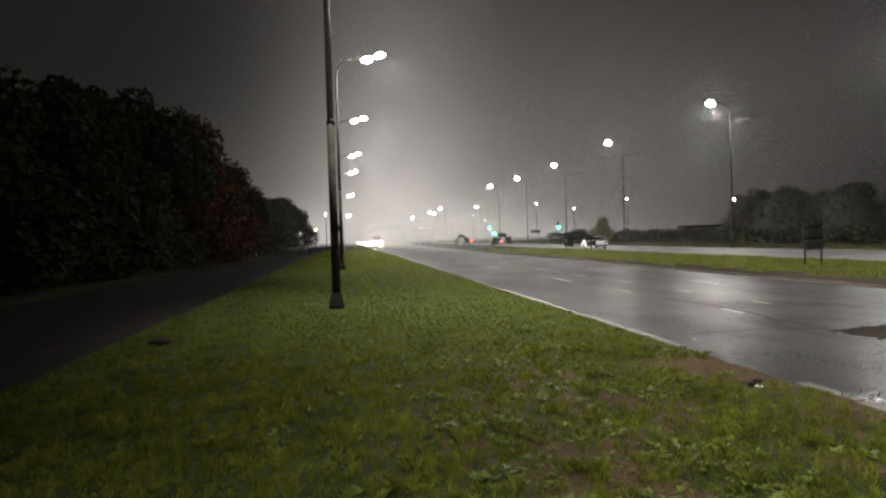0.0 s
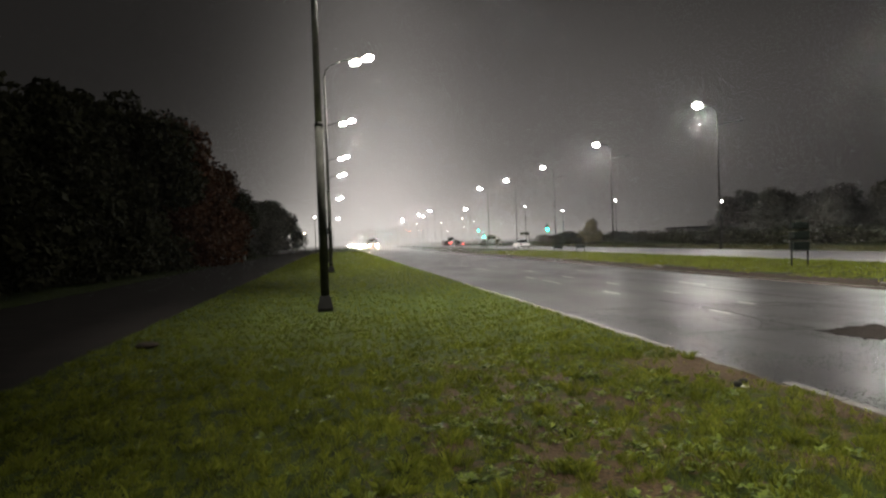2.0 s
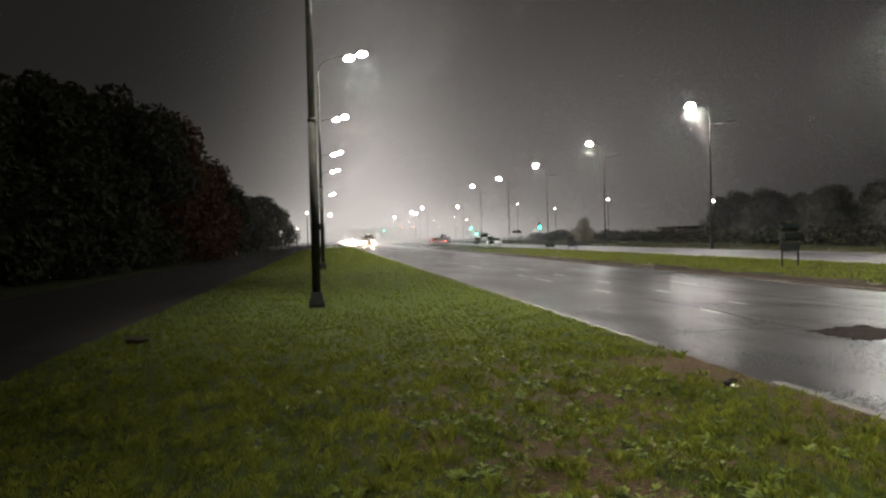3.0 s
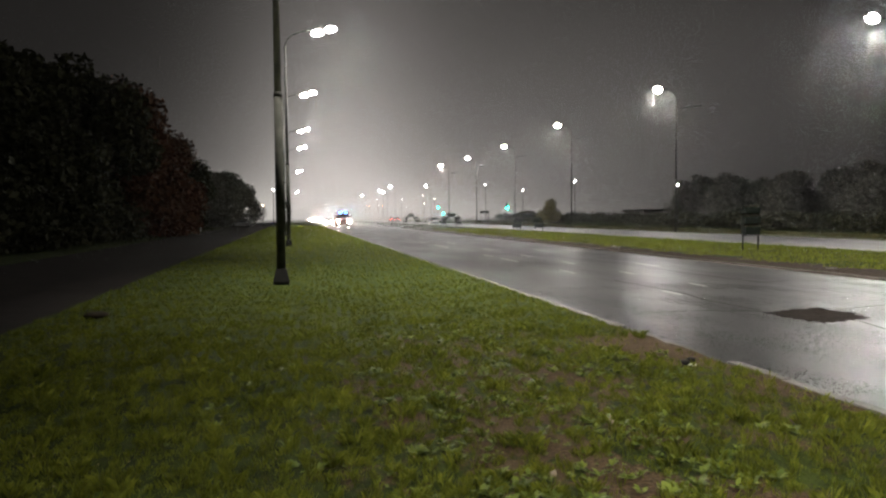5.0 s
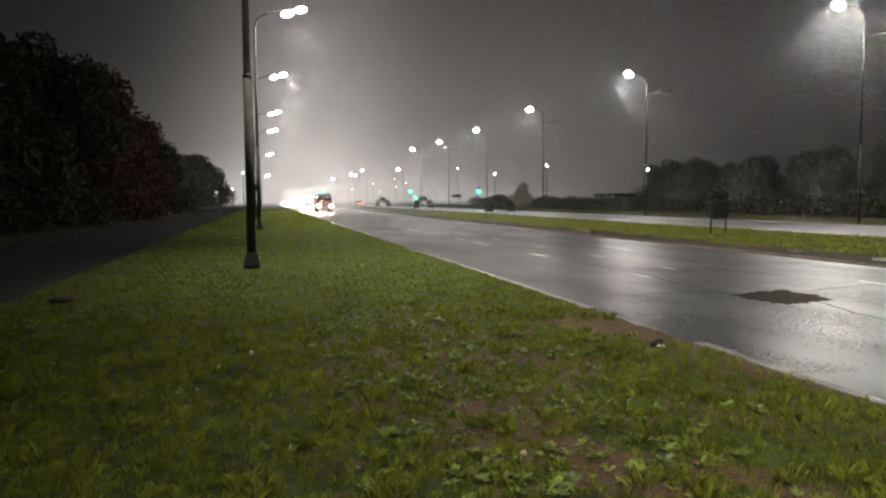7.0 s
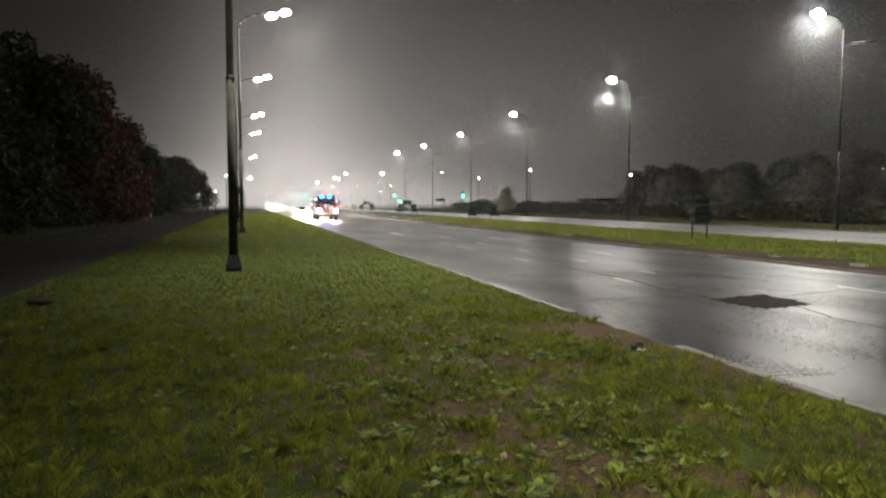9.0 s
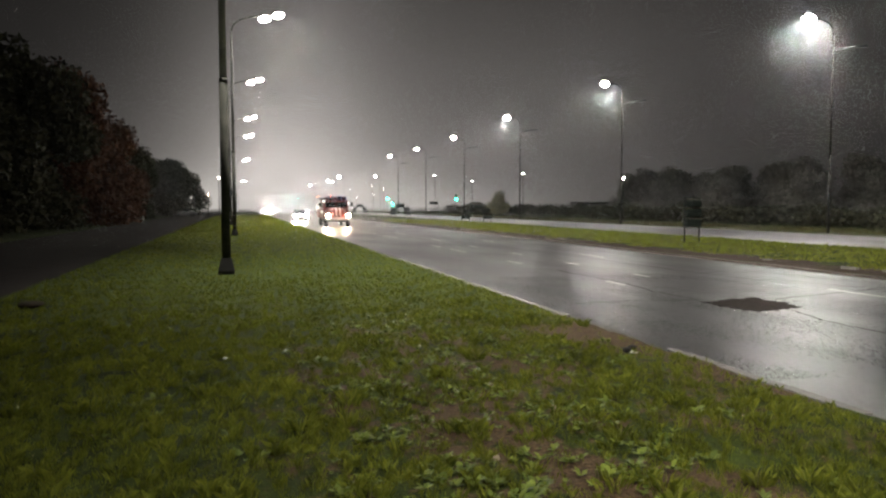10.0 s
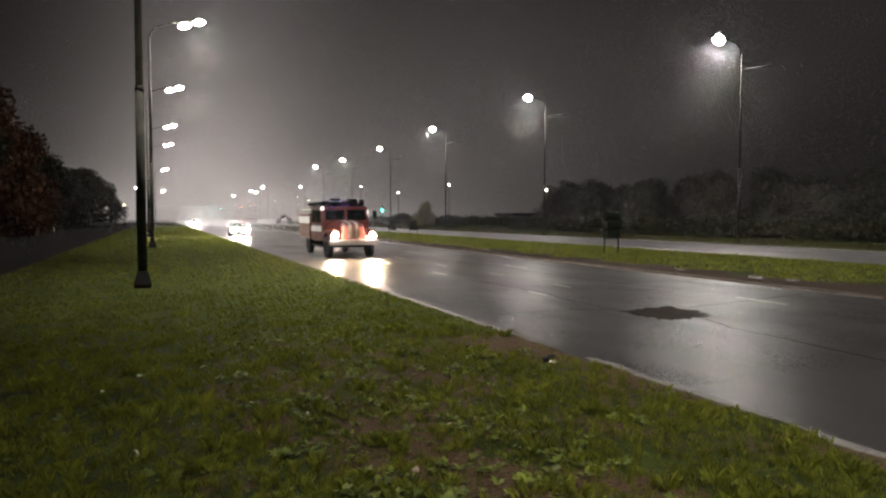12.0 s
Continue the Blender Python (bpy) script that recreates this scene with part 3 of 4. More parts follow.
t_ = empty("marker_post", pose(-12.1, 102, 0))
bm = bmesh.new()
tube(bm, (0, 0, -0.1), (0, 0, 0.75), 0.07, 0.06, 10)
part("post", bm, WHITE_PAINT, t_)
bm = bmesh.new()
tube(bm, (0, 0, 0.55), (0, 0, 0.65), 0.072, 0.072, 10)
part("band", bm, PLASTIC, t_)
tagged(t_, "short white marker post at the path edge", "marker post")
bm = bmesh.new()
box(bm, -0.22, 0.22, -0.16, 0.16, -0.3, 0.3, 0.03)
box(bm, -0.3, 0.3, -0.2, 0.2, 0.28, 0.33, 0.01)
o = tagged(obj("control_box", bm, PLASTIC), "dark control box strapped to a street lamp pole", "control box")
o.matrix_world = pose(-0.62, 70.15, 2.95)

planter_tower(pose(20.55, 30.5, 0.03, 0, 0, 8))
for y in (77, 117, 159):
    planter_arch(pose(24.9, y, 0.0, 0, 0, -12))

# ---- vehicles ----


def wheel(parent, x, y, r=0.32, w=0.2, rim=CHROME):
    s = 1 if x > 0 else -1
    bm = bmesh.new()
    bmesh.ops.create_cone(bm, cap_ends=True, segments=20, radius1=r, radius2=r, depth=w, matrix=Matrix.Rotation(radians(90), 4, "Y"))
    bmesh.ops.bevel(bm, geom=[e for e in bm.edges if len(e.link_faces) == 2 and any(len(f.verts) > 4 for f in e.link_faces)], offset=0.04, segments=2, affect="EDGES")
    o = part("wheel", bm, RUBBER, parent, "black tyre", True)
    o.matrix_local = pose(x, y, r)
    bm = bmesh.new()
    bmesh.ops.create_cone(bm, cap_ends=True, segments=16, radius1=r * 0.62, radius2=r * 0.45, depth=0.05, matrix=Matrix.Translation((s * (w / 2 + 0.01), 0, 0)) @ Matrix.Rotation(radians(90 * s), 4, "Y"))
    part("rim", bm, rim, o, "metal wheel rim")
    return o


def glare_drops(parent, spots, n, reach, size, seed):
    """Fine drops added about a vehicle's lamps on the wet road to show their glare."""
    rng = np.random.RandomState(seed)
    p = np.concatenate([np.array(c) + rng.normal(size=(n, 3)) * reach for c in spots])
    p = p[(p[:, 2] > 0.06) & ((p[:, 1] < -0.08) | (p[:, 2] > 2.5))]
    m = len(p)
    a = rng.normal(size=(m, 3))
    a /= np.linalg.norm(a, axis=1)[:, None]
    b = np.cross(a, rng.normal(size=(m, 3)))
    b /= np.linalg.norm(b, axis=1)[:, None]
    v = np.stack([p + a * size, p + (0.87 * b - 0.5 * a) * size, p - (0.87 * b + 0.5 * a) * size], 1)
    return fast_mesh("glare_drops", v.reshape(-1, 3), np.arange(3 * m).reshape(m, 3), DROP, "stuff", "drops added round the vehicle lamps for glare", parent)


def car(name, paint, label, head=HEAD_GLOW, lit_front=True, lit_rear=True):
    """A small saloon that faces -y, its front bumper at the origin."""
    t = empty(name)
    bm = bmesh.new()
    prism(bm, [(0.0, 0.28), (0.0, 0.62), (0.12, 0.74), (1.15, 0.90), (3.55, 0.95), (4.2, 0.90), (4.25, 0.55), (4.2, 0.28), (3.75, 0.24), (0.4, 0.24)], -0.85, 0.85, 0.05)
    part("body", bm, paint, t, "", True)
    bm = bmesh.new()
    bot = [bm.verts.new(p) for p in ((-0.78, 1.05, 0.88), (0.78, 1.05, 0.88), (0.78, 3.75, 0.92), (-0.78, 3.75, 0.92))]
    top = [bm.verts.new(p) for p in ((-0.6, 1.75, 1.38), (0.6, 1.75, 1.38), (0.6, 3.1, 1.38), (-0.6, 3.1, 1.38))]
    for i in range(4):
        bm.faces.new((bot[i], bot[(i + 1) % 4], top[(i + 1) % 4], top[i]))
    bm.faces.new(top)
    bmesh.ops.recalc_face_normals(bm, faces=bm.faces)
    part("windows", bm, GLASS_DARK, t, "dark glazing")
    bm = bmesh.new()
    box(bm, -0.62, 0.62, 1.72, 3.14, 1.375, 1.42, 0.015)
    for x in (-0.69, 0.69):
        for ya, yb in ((1.08, 1.76), (3.72, 3.09)):
            tube(bm, (x * 1.12, ya, 0.92), (x * 0.88, yb, 1.39), 0.035, 0.035, 6)
        tube(bm, (x * 1.12, 2.4, 0.92), (x * 0.88, 2.4, 1.39), 0.035, 0.035, 6)
    part("roof", bm, paint, t)
    for x in (-0.62, 0.62):
        # headlight enlarged so its shape carries part of the glare
        bm = bmesh.new()
        ball(bm, (x, 0.02, 0.63), 0.19, 1.2, 0.4, 0.9, 10)
        part("headlight", bm, head if lit_front else CHROME, t, "glowing headlight" if lit_front else "unlit headlight", True)
        bm = bmesh.new()
        box(bm, x - 0.16, x + 0.16, 4.2, 4.27, 0.66, 0.84, 0.02)
        part("tail_light", bm, TAIL_GLOW if lit_rear else RED_PAINT, t, "glowing red tail light")
        bm = bmesh.new()
        ball(bm, (x * 1.5, 1.35, 0.98), 0.1, 1.1, 0.7, 0.8, 8)
        part("mirror", bm, paint, t, "", True)
    bm = bmesh.new()
    box(bm, -0.8, 0.8, -0.04, 0.08, 0.3, 0.46, 0.03)
    part("front_bumper", bm, PLASTIC, t)
    bm = bmesh.new()
    box(bm, -0.8, 0.8, 4.18, 4.29, 0.34, 0.5, 0.03)
    part("rear_bumper", bm, PLASTIC, t)
    bm = bmesh.new()
    box(bm, -0.26, 0.26, 4.285, 4.3, 0.5, 0.61)
    part("number_plate", bm, WHITE_PAINT, t, "plain white plate")
    for x in (-0.76, 0.76):
        for y in (0.8, 3.35):
            wheel(t, x, y)
    return tagged(t, label, "car")


def fire_truck():
    """An old bonneted fire engine that faces -y, its front bumper at the origin."""
    t = empty("fire_truck")
    # chassis and bumper
    bm = bmesh.new()
    box(bm, -0.42, 0.42, 0.3, 7.3, 0.62, 0.82)
    box(bm, -1.0, 1.0, 1.0, 1.25, 0.45, 0.62)
    box(bm, -1.0, 1.0, 5.2, 5.45, 0.45, 0.62)
    part("chassis", bm, DARKSTEEL, t)
    bm = bmesh.new()
    box(bm, -1.15, 1.15, -0.05, 0.12, 0.58, 0.84, 0.05)
    part("bumper", bm, ALUMINIUM, t, "pale painted front bumper")
    bm = bmesh.new()
    box(bm, -0.26, 0.26, -0.07, -0.052, 0.63, 0.76)
    part("number_plate", bm, ALUMINIUM, t, "plain pale plate")
    # bonnet: rounded nose narrowing to the front
    bm = bmesh.new()
    rings = []
    for y, w, z0, z1 in ((0.10, 0.50, 0.85, 1.42), (0.16, 0.56, 0.82, 1.52), (0.5, 0.64, 0.8, 1.60), (1.0, 0.76, 0.8, 1.66), (1.55, 0.92, 0.8, 1.70)):
        ring = []
        for k in range(13):
            a = math.pi * k / 12
            cx, sz = math.cos(a), math.sin(a)
            ring.append(bm.verts.new((w * math.copysign(abs(cx) ** 0.55, cx), y, z0 + (z1 - z0) * abs(sz) ** 0.5)))
        rings.append(ring)
    for a, b in zip(rings, rings[1:]):
        for k in range(12):
            bm.faces.new((a[k], a[k + 1], b[k + 1], b[k]))
    bm.faces.new(rings[0])
    bmesh.ops.recalc_face_normals(bm, faces=bm.faces)
    part("bonnet", bm, RED_PAINT, t, "red rounded bonnet", True)
    # white stripes over the bonnet
    for x in (-0.16, 0.16):
        bm = bmesh.new()
        pts = [(0.085, 0.92), (0.085, 1.30), (0.11, 1.43), (0.17, 1.535), (0.5, 1.612), (1.0, 1.672), (1.5, 1.71)]
        prev = None
        for y, z in pts:
            cur = [bm.verts.new((x - 0.065, y - 0.012, z + 0.006)), bm.verts.new((x + 0.065, y - 0.012, z + 0.006))]
            if prev:
                bm.faces.new((prev[0], prev[1], cur[1], cur[0]))
            prev = cur
        bmesh.ops.solidify(bm, geom=bm.faces[:], thickness=0.006)
        part("white_stripe", bm, WHITE_PAINT, t, "white bonnet stripe")
    # grille slats
    for k in range(5):
        bm = bmesh.new()
        box(bm, -0.36, 0.36, 0.06, 0.10, 0.93 + 0.075 * k, 0.965 + 0.075 * k, 0.008)
        part("grille_slat", bm, DARKSTEEL, t)
    # wings over the front wheels
    for s in (-1, 1):
        bm = bmesh.new()
        prof = [(0.12, 0.82), (0.14, 1.05), (0.32, 1.22), (0.75, 1.30), (1.25, 1.22), (1.6, 1.0), (1.66, 0.72), (1.5, 0.72), (1.38, 0.98), (1.1, 1.12), (0.75, 1.16), (0.45, 1.06), (0.34, 0.82)]
        prism(bm, prof, min(s * 0.55, s * 1.14), max(s * 0.55, s * 1.14), 0.03)
        part("wing", bm, RED_PAINT, t, "red wheel arch wing", False)
        bm = bmesh.new()
        bmesh.ops.create_cone(bm, cap_ends=True, segments=18, radius1=0.17, radius2=0.15, depth=0.12, matrix=Matrix.Translation((s * 0.88, 0.1, 1.02)) @ Matrix.Rotation(radians(90), 4, "X"))
        hl = part("headlight_shell", bm, CHROME, t, "", True)
        bm = bmesh.new()
        ball(bm, (s * 0.88, 0.03, 1.02), 0.14, 1, 0.45, 1, 14)
        part("headlight_lens", bm, HEAD_GLOW, hl, "glowing warm headlight", True)
        bm = bmesh.new()
        box(bm, s * 0.88 - 0.09, s * 0.88 + 0.09, 0.08, 0.2, 1.24, 1.32, 0.02)
        part("indicator", bm, material_amber, t, "amber indicator")
        # mirror
        bm = bmesh.new()
        tube(bm, (s * 1.1, 1.75, 1.75), (s * 1.42, 1.65, 2.0), 0.018, 0.018, 6)
        part("mirror_arm", bm, DARKSTEEL, t)
        bm = bmesh.new()
        box(bm, s * 1.44 - 0.1, s * 1.44 + 0.1, 1.62, 1.68, 1.82, 2.18, 0.025)
        part("mirror", bm, PLASTIC, t, "large dark mirror")
    # cab with crew compartment
    bm = bmesh.new()
    prism(bm, [(1.5, 0.72), (1.52, 1.68), (1.78, 2.28), (2.0, 2.40), (4.3, 2.42), (4.42, 2.34), (4.42, 0.72)], -1.13, 1.13, 0.07)
    cab = part("cab", bm, RED_PAINT, t, "red crew cab")
    for s in (-1, 1):
        bm = bmesh.new()
        v = [bm.verts.new(p) for p in ((s * 0.05, 1.50, 1.74), (s * 1.0, 1.52, 1.74), (s * 0.95, 1.735, 2.22), (s * 0.05, 1.725, 2.22))]
        bm.faces.new(v)
        bmesh.ops.recalc_face_normals(bm, faces=bm.faces)
        bmesh.ops.solidify(bm, geom=bm.faces[:], thickness=0.03)
        part("windscreen_pane", bm, GLASS_DARK, cab, "dark windscreen pane")
        bm = bmesh.new()
        tube(bm, (s * 0.35, 1.46, 1.72), (s * 0.62, 1.60, 2.05), 0.012, 0.012, 6)
        part("wiper", bm, DARKSTEEL, cab)
        for k, (y0, y1) in enumerate(((1.95, 2.85), (3.1, 4.1))):
            bm = bmesh.new()
            box(bm, s * 1.135 - 0.006, s * 1.135 + 0.006, y0 - 0.06, y1 + 0.1, 0.78, 2.28, 0.0)
            d = part("door", bm, RED_PAINT, cab, "red cab door")
            bm = bmesh.new()
            box(bm, s * 1.142 - 0.006, s * 1.142 + 0.006, y0, y1, 1.62, 2.2, 0.0)
            part("door_window", bm, GLASS_DARK, d, "dark side window")
            bm = bmesh.new()
            box(bm, s * 1.16 - 0.02, s * 1.16 + 0.02, y1 - 0.12, y1 + 0.02, 1.42, 1.46, 0.0)
            part("handle", bm, CHROME, d)
        bm = bmesh.new()
        box(bm, s * 1.146 - 0.004, s * 1.146 + 0.004, 1.75, 4.3, 1.18, 1.46, 0.0)
        part("white_band", bm, WHITE_PAINT, cab, "white band along the cab")
    # body with lockers behind
    bm = bmesh.new()
    box(bm, -1.17, 1.17, 4.5, 7.5, 0.78, 2.05, 0.06)
    body = part("body", bm, RED_PAINT, t, "red equipment body")
    for s in (-1, 1):
        for k in range(3):
            bm = bmesh.new()
            box(bm, s * 1.178 - 0.008, s * 1.178 + 0.008, 4.6 + 0.97 * k, 5.5 + 0.97 * k, 0.9, 1.52, 0.0)
            part("locker_door", bm, RED_PAINT, body)
        bm = bmesh.new()
        box(bm, s * 1.182 - 0.008, s * 1.182 + 0.008, 4.52, 7.48, 1.56, 1.9, 0.0)
        part("white_band", bm, WHITE_PAINT, body, "broad white band along the body")
        bm = bmesh.new()
        tube(bm, (s * 0.95, 4.6, 2.2), (s * 0.95, 7.4, 2.2), 0.09, 0.09, 10)
        part("hose_tube", bm, ALUMINIUM, body, "long roof hose case")
        bm = bmesh.new()
        box(bm, s * 1.0 - 0.18, s * 1.0 + 0.18, 1.75, 4.3, 0.46, 0.56, 0.02)
        part("running_board", bm, DARKSTEEL, t)
    # roof ladder rack and ladder
    bm = bmesh.new()
    for x in (-0.62, -0.2):
        tube(bm, (x, 1.6, 2.62), (x, 7.6, 2.66), 0.035, 0.035, 6)
    for k in range(16):
        tube(bm, (-0.62, 1.7 + 0.38 * k, 2.62), (-0.2, 1.7 + 0.38 * k, 2.62), 0.02, 0.02, 6)
    part("ladder", bm, ALUMINIUM, t, "long aluminium roof ladder")
    bm = bmesh.new()
    for y in (1.9, 3.4, 5.0, 6.8):
        tube(bm, (-0.75, y, 2.56), (0.75, y, 2.56), 0.03, 0.03, 6)
        for x in (-0.7, 0.7):
            tube(bm, (x, y, 2.0), (x, y, 2.58), 0.025, 0.025, 6)
    for x in (-0.75, 0.75):
        tube(bm, (x, 1.85, 2.58), (x, 6.9, 2.58), 0.025, 0.025, 6)
    part("roof_rack", bm, DARKSTEEL, t)
    bm = bmesh.new()
    box(bm, -1.2, -0.86, 1.7, 4.9, 2.44, 2.60, 0.04)
    for y in (2.0, 4.2):
        box(bm, -1.1, -0.95, y, y + 0.08, 2.36, 2.45)
    part("suction_hose_case", bm, DARKSTEEL, t, "dark hose case along the roof edge")
    bm = bmesh.new()
    box(bm, -0.72, 0.92, 2.36, 4.2, 2.40, 2.66, 0.06)
    for y in (2.7, 3.2, 3.7):
        box(bm, -0.73, 0.93, y, y + 0.05, 2.41, 2.68, 0.01)
    part("roof_locker", bm, RED_PAINT, t, "low red locker on the cab roof")
    bm = bmesh.new()
    box(bm, 0.78, 0.98, 1.9, 2.2, 2.41, 2.74, 0.04)
    part("loudspeaker", bm, DARKSTEEL, t)
    # small searchlight on the nearside roof edge
    bm = bmesh.new()
    ball(bm, (-1.1, 1.72, 2.28), 0.085, 1, 0.6, 1, 12)
    part("searchlight", bm, MARKER, t, "small white marker lamp", True)
    bm = bmesh.new()
    box(bm, 1.10, 1.13, 1.66, 1.74, 1.95, 2.22, 0.0)
    part("marker_lamp", bm, MARKER, t, "small white marker lamp")
    for x, y in ((-0.98, 1.02), (0.98, 1.02), (-0.95, 5.6), (0.95, 5.6)):
        wheel(t, x, y, 0.49, 0.28, DARKSTEEL)
    # turning beacons: a lit face on a dark back
    rotors = []
    for x in (-0.42, 0.42):
        bm = bmesh.new()
        tube(bm, (x, 1.98, 2.38), (x, 1.98, 2.46), 0.13, 0.13, 12)
        part("beacon_base", bm, DARKSTEEL, t)
        # shield added round the back half, closed above, to trap the turned-away light
        bm = bmesh.new()
        arc = [(math.cos(math.pi * k / 10), math.sin(math.pi * k / 10)) for k in range(11)]
        for z0, z1, r0, r1 in ((2.44, 2.76, 0.238, 0.255), (2.74, 2.76, 0.0, 0.24)):
            for (c0, s0), (c1, s1) in zip(arc, arc[1:]):
                lo = [bm.verts.new((x + r * c, 1.99 + r * s, z0)) for r, c, s in ((r0, c0, s0), (r1, c0, s0), (r1, c1, s1), (r0, c1, s1))]
                hi = [bm.verts.new((v.co.x, v.co.y, z1)) for v in lo]
                bm.faces.new(hi)
                for i in range(4):
                    bm.faces.new((lo[i], lo[(i + 1) % 4], hi[(i + 1) % 4], hi[i]))
        bmesh.ops.remove_doubles(bm, verts=bm.verts, dist=0.0005)
        part("beacon_light_trap", bm, DARKSTEEL, t, "dark shield added to trap the beacon's backward light")
        bm = bmesh.new()
        box(bm, -0.21, 0.21, -0.02, 0.10, -0.02, 0.27, 0.03)
        r = part("beacon_rotor", bm, DARKSTEEL, t, "dark turning reflector back")
        r.matrix_local = pose(x, 1.98, 2.46)
        bm = bmesh.new()
        ball(bm, (0, -0.03, 0.1), 0.17, 1.1, 0.35, 0.8, 12)
        part("beacon_face", bm, BLUE_GLOW, r, "flashing blue light", True)
        rotors.append((r, x))
    tagged(t, "old red fire truck with white stripes and blue beacons", "fire truck")
    return t, rotors


material_amber = material("amber_glass", (0.2, 0.06, 0.01), 0.2, vary=0.1, bump=0)
truck, beacon_rotors = fire_truck()
car_follow = car("car", GREY_PAINT, "grey saloon car with glaring headlights on wet road", HEAD_COOL)
car_last = car("car", GREY_PAINT, "dark saloon car with headlights far down the road", HEAD_COOL)
car_lead = car("car", GREY_PAINT, "distant car with glaring headlights in the mist", HEAD_COOL)
car_white = car("car", WHITE_PAINT, "white saloon car driving away on far carriageway", HEAD_GLOW, True, False)
car_red = car("car", RED_PAINT, "red saloon car with red tail lights lit", HEAD_GLOW)
car_grey = car("car", GREY_PAINT, "grey saloon car braking with tail lights lit", HEAD_GLOW)
car_away = car("car", GREY_PAINT, "distant grey car with tail lights lit", HEAD_GLOW)
parked = car("car", GREY_PAINT, "grey parked car beside the far trees", HEAD_GLOW, False, False)
parked.matrix_basis = pose(-7.5, 140, -0.02, 0, 0, 90)

# drops round headlights and beacons stand in for their glare
glare_drops(truck, ((-0.88, -0.1, 1.02), (0.88, -0.1, 1.02)), 1100, 0.42, 0.009, 1)
glare_drops(truck, ((-0.42, 1.75, 2.6), (0.42, 1.75, 2.6)), 900, 0.5, 0.009, 8)
for k, c in enumerate((car_follow, car_last, car_lead)):
    glare_drops(c, ((-0.62, -0.1, 0.63), (0.62, -0.1, 0.63)), 700, (0.5, 0.6, 0.7)[k], (0.02, 0.04, 0.05)[k], 2 + k)

# ---- trees ----


def tree_mesh(seed, h, w, leaves, mat, leaf=0.16, low=0.15):
    rs = random.Random(seed)
    t = empty("tree")
    bm = bmesh.new()
    tube(bm, (0, 0, -0.3), (0.1, 0, h * 0.35), 0.028 * h * 0.6, 0.018 * h * 0.6, 9)
    tube(bm, (0.1, 0, h * 0.34), (0, 0.1, h * 0.8), 0.018 * h * 0.6, 0.05, 8)
    clumps = []
    for k in range(26):
        a = rs.uniform(0, 6.283)
        f = rs.random()
        z = h * (low + (0.93 - low) * f)
        r = w * (1.0 - 0.72 * f ** 1.6) * (0.45 + 0.55 * min(1, f * 6 + 0.4)) * rs.uniform(0.35, 1.0)
        c = Vector((r * math.cos(a), r * math.sin(a), z))
        clumps.append((c, w * rs.uniform(0.26, 0.46)))
        base = Vector((0.05, 0, max(h * 0.12, z - r * 0.7 - 0.1 * h)))
        tube(bm, base, c, 0.05, 0.015, 5)
    part("trunk", bm, BARK, t, "dark trunk and limbs")
    n = leaves
    rng = np.random.RandomState(seed)
    ci = rng.randint(0, len(clumps), n)
    cc = np.array([c for c, r in clumps])[ci]
    rr = np.array([r for c, r in clumps])[ci]
    d = rng.normal(size=(n, 3))
    d /= np.linalg.norm(d, axis=1)[:, None]
    p = cc + d * (rr * rng.uniform(0.25, 1.12, n) ** 0.6)[:, None]
    p[:, 2] = np.maximum(p[:, 2], 0.25)
    a = rng.normal(size=(n, 3))
    a /= np.linalg.norm(a, axis=1)[:, None]
    b = np.cross(a, rng.normal(size=(n, 3)))
    b /= np.linalg.norm(b, axis=1)[:, None]
    s = leaf * rng.uniform(0.6, 1.5, n)[:, None]
    v = np.stack([p - a * s, p + b * s * 0.6, p + a * s, p - b * s * 0.6], 1).reshape(-1, 3)
    fast_mesh("crown", v, np.arange(4 * n).reshape(n, 4), mat, parent=t)
    return t


T_A = tagged(tree_mesh(1, 10.0, 4.4, 12000, FOLIAGE, 0.19, 0.06), "dark leafy tree standing beside the unlit path", "tree", "trees beside the path")
T_B = tagged(tree_mesh(2, 10.0, 4.0, 12000, FOLIAGE, 0.19, 0.05), "dark leafy tree standing beside the unlit path", "tree", "trees beside the path")
T_R = tagged(tree_mesh(3, 10.0, 4.2, 12000, FOLIAGE_RED, 0.19, 0.06), "tree with dull reddish autumn leaves beside path", "tree", "trees beside the path")
T_P = tagged(tree_mesh(4, 7.0, 4.0, 9000, FOLIAGE_PALE, 0.16, 0.08), "pale yellowish tree beyond the far carriageway", "tree", "trees beyond the far road")
# leaf colour carries the haze here and on T_G
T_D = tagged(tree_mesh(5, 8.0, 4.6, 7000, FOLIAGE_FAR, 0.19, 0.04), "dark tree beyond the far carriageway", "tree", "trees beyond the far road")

T_G = tagged(tree_mesh(6, 10.0, 4.3, 12000, FOLIAGE_FAR, 0.19, 0.05), "tree beside the path, leaf colour greyed for haze", "tree", "trees beside the path")


def place(src, x, y, s, rz, used=set()):
    m = pose(x, y, 0, 0, 0, rz)
    if src not in used:
        used.add(src)
        src.matrix_basis = m
        src.scale = (s, s, s)
        return
    o = copy_thing(src, m)
    o.scale = (s, s, s)


place(T_A, -17.5, 24, 1.10, 10)
place(T_B, -15.5, 31, 1.0, 50)
place(T_A, -18.5, 36, 1.1, 120)
place(T_B, -15.5, 41, 1.02, 200)
place(T_A, -15.5, 48, 1.08, 260)
place(T_B, -18.0, 54, 1.3, 15)
place(T_A, -15.5, 60, 1.32, 80)
place(T_R, -15.0, 69, 1.3, 140)
place(T_R, -14.5, 78, 1.2, 300)
place(T_B, -15.5, 87, 1.15, 320)
place(T_R, -14.8, 96, 1.1, 30)
place(T_A, -15.0, 107, 1.05, 75)
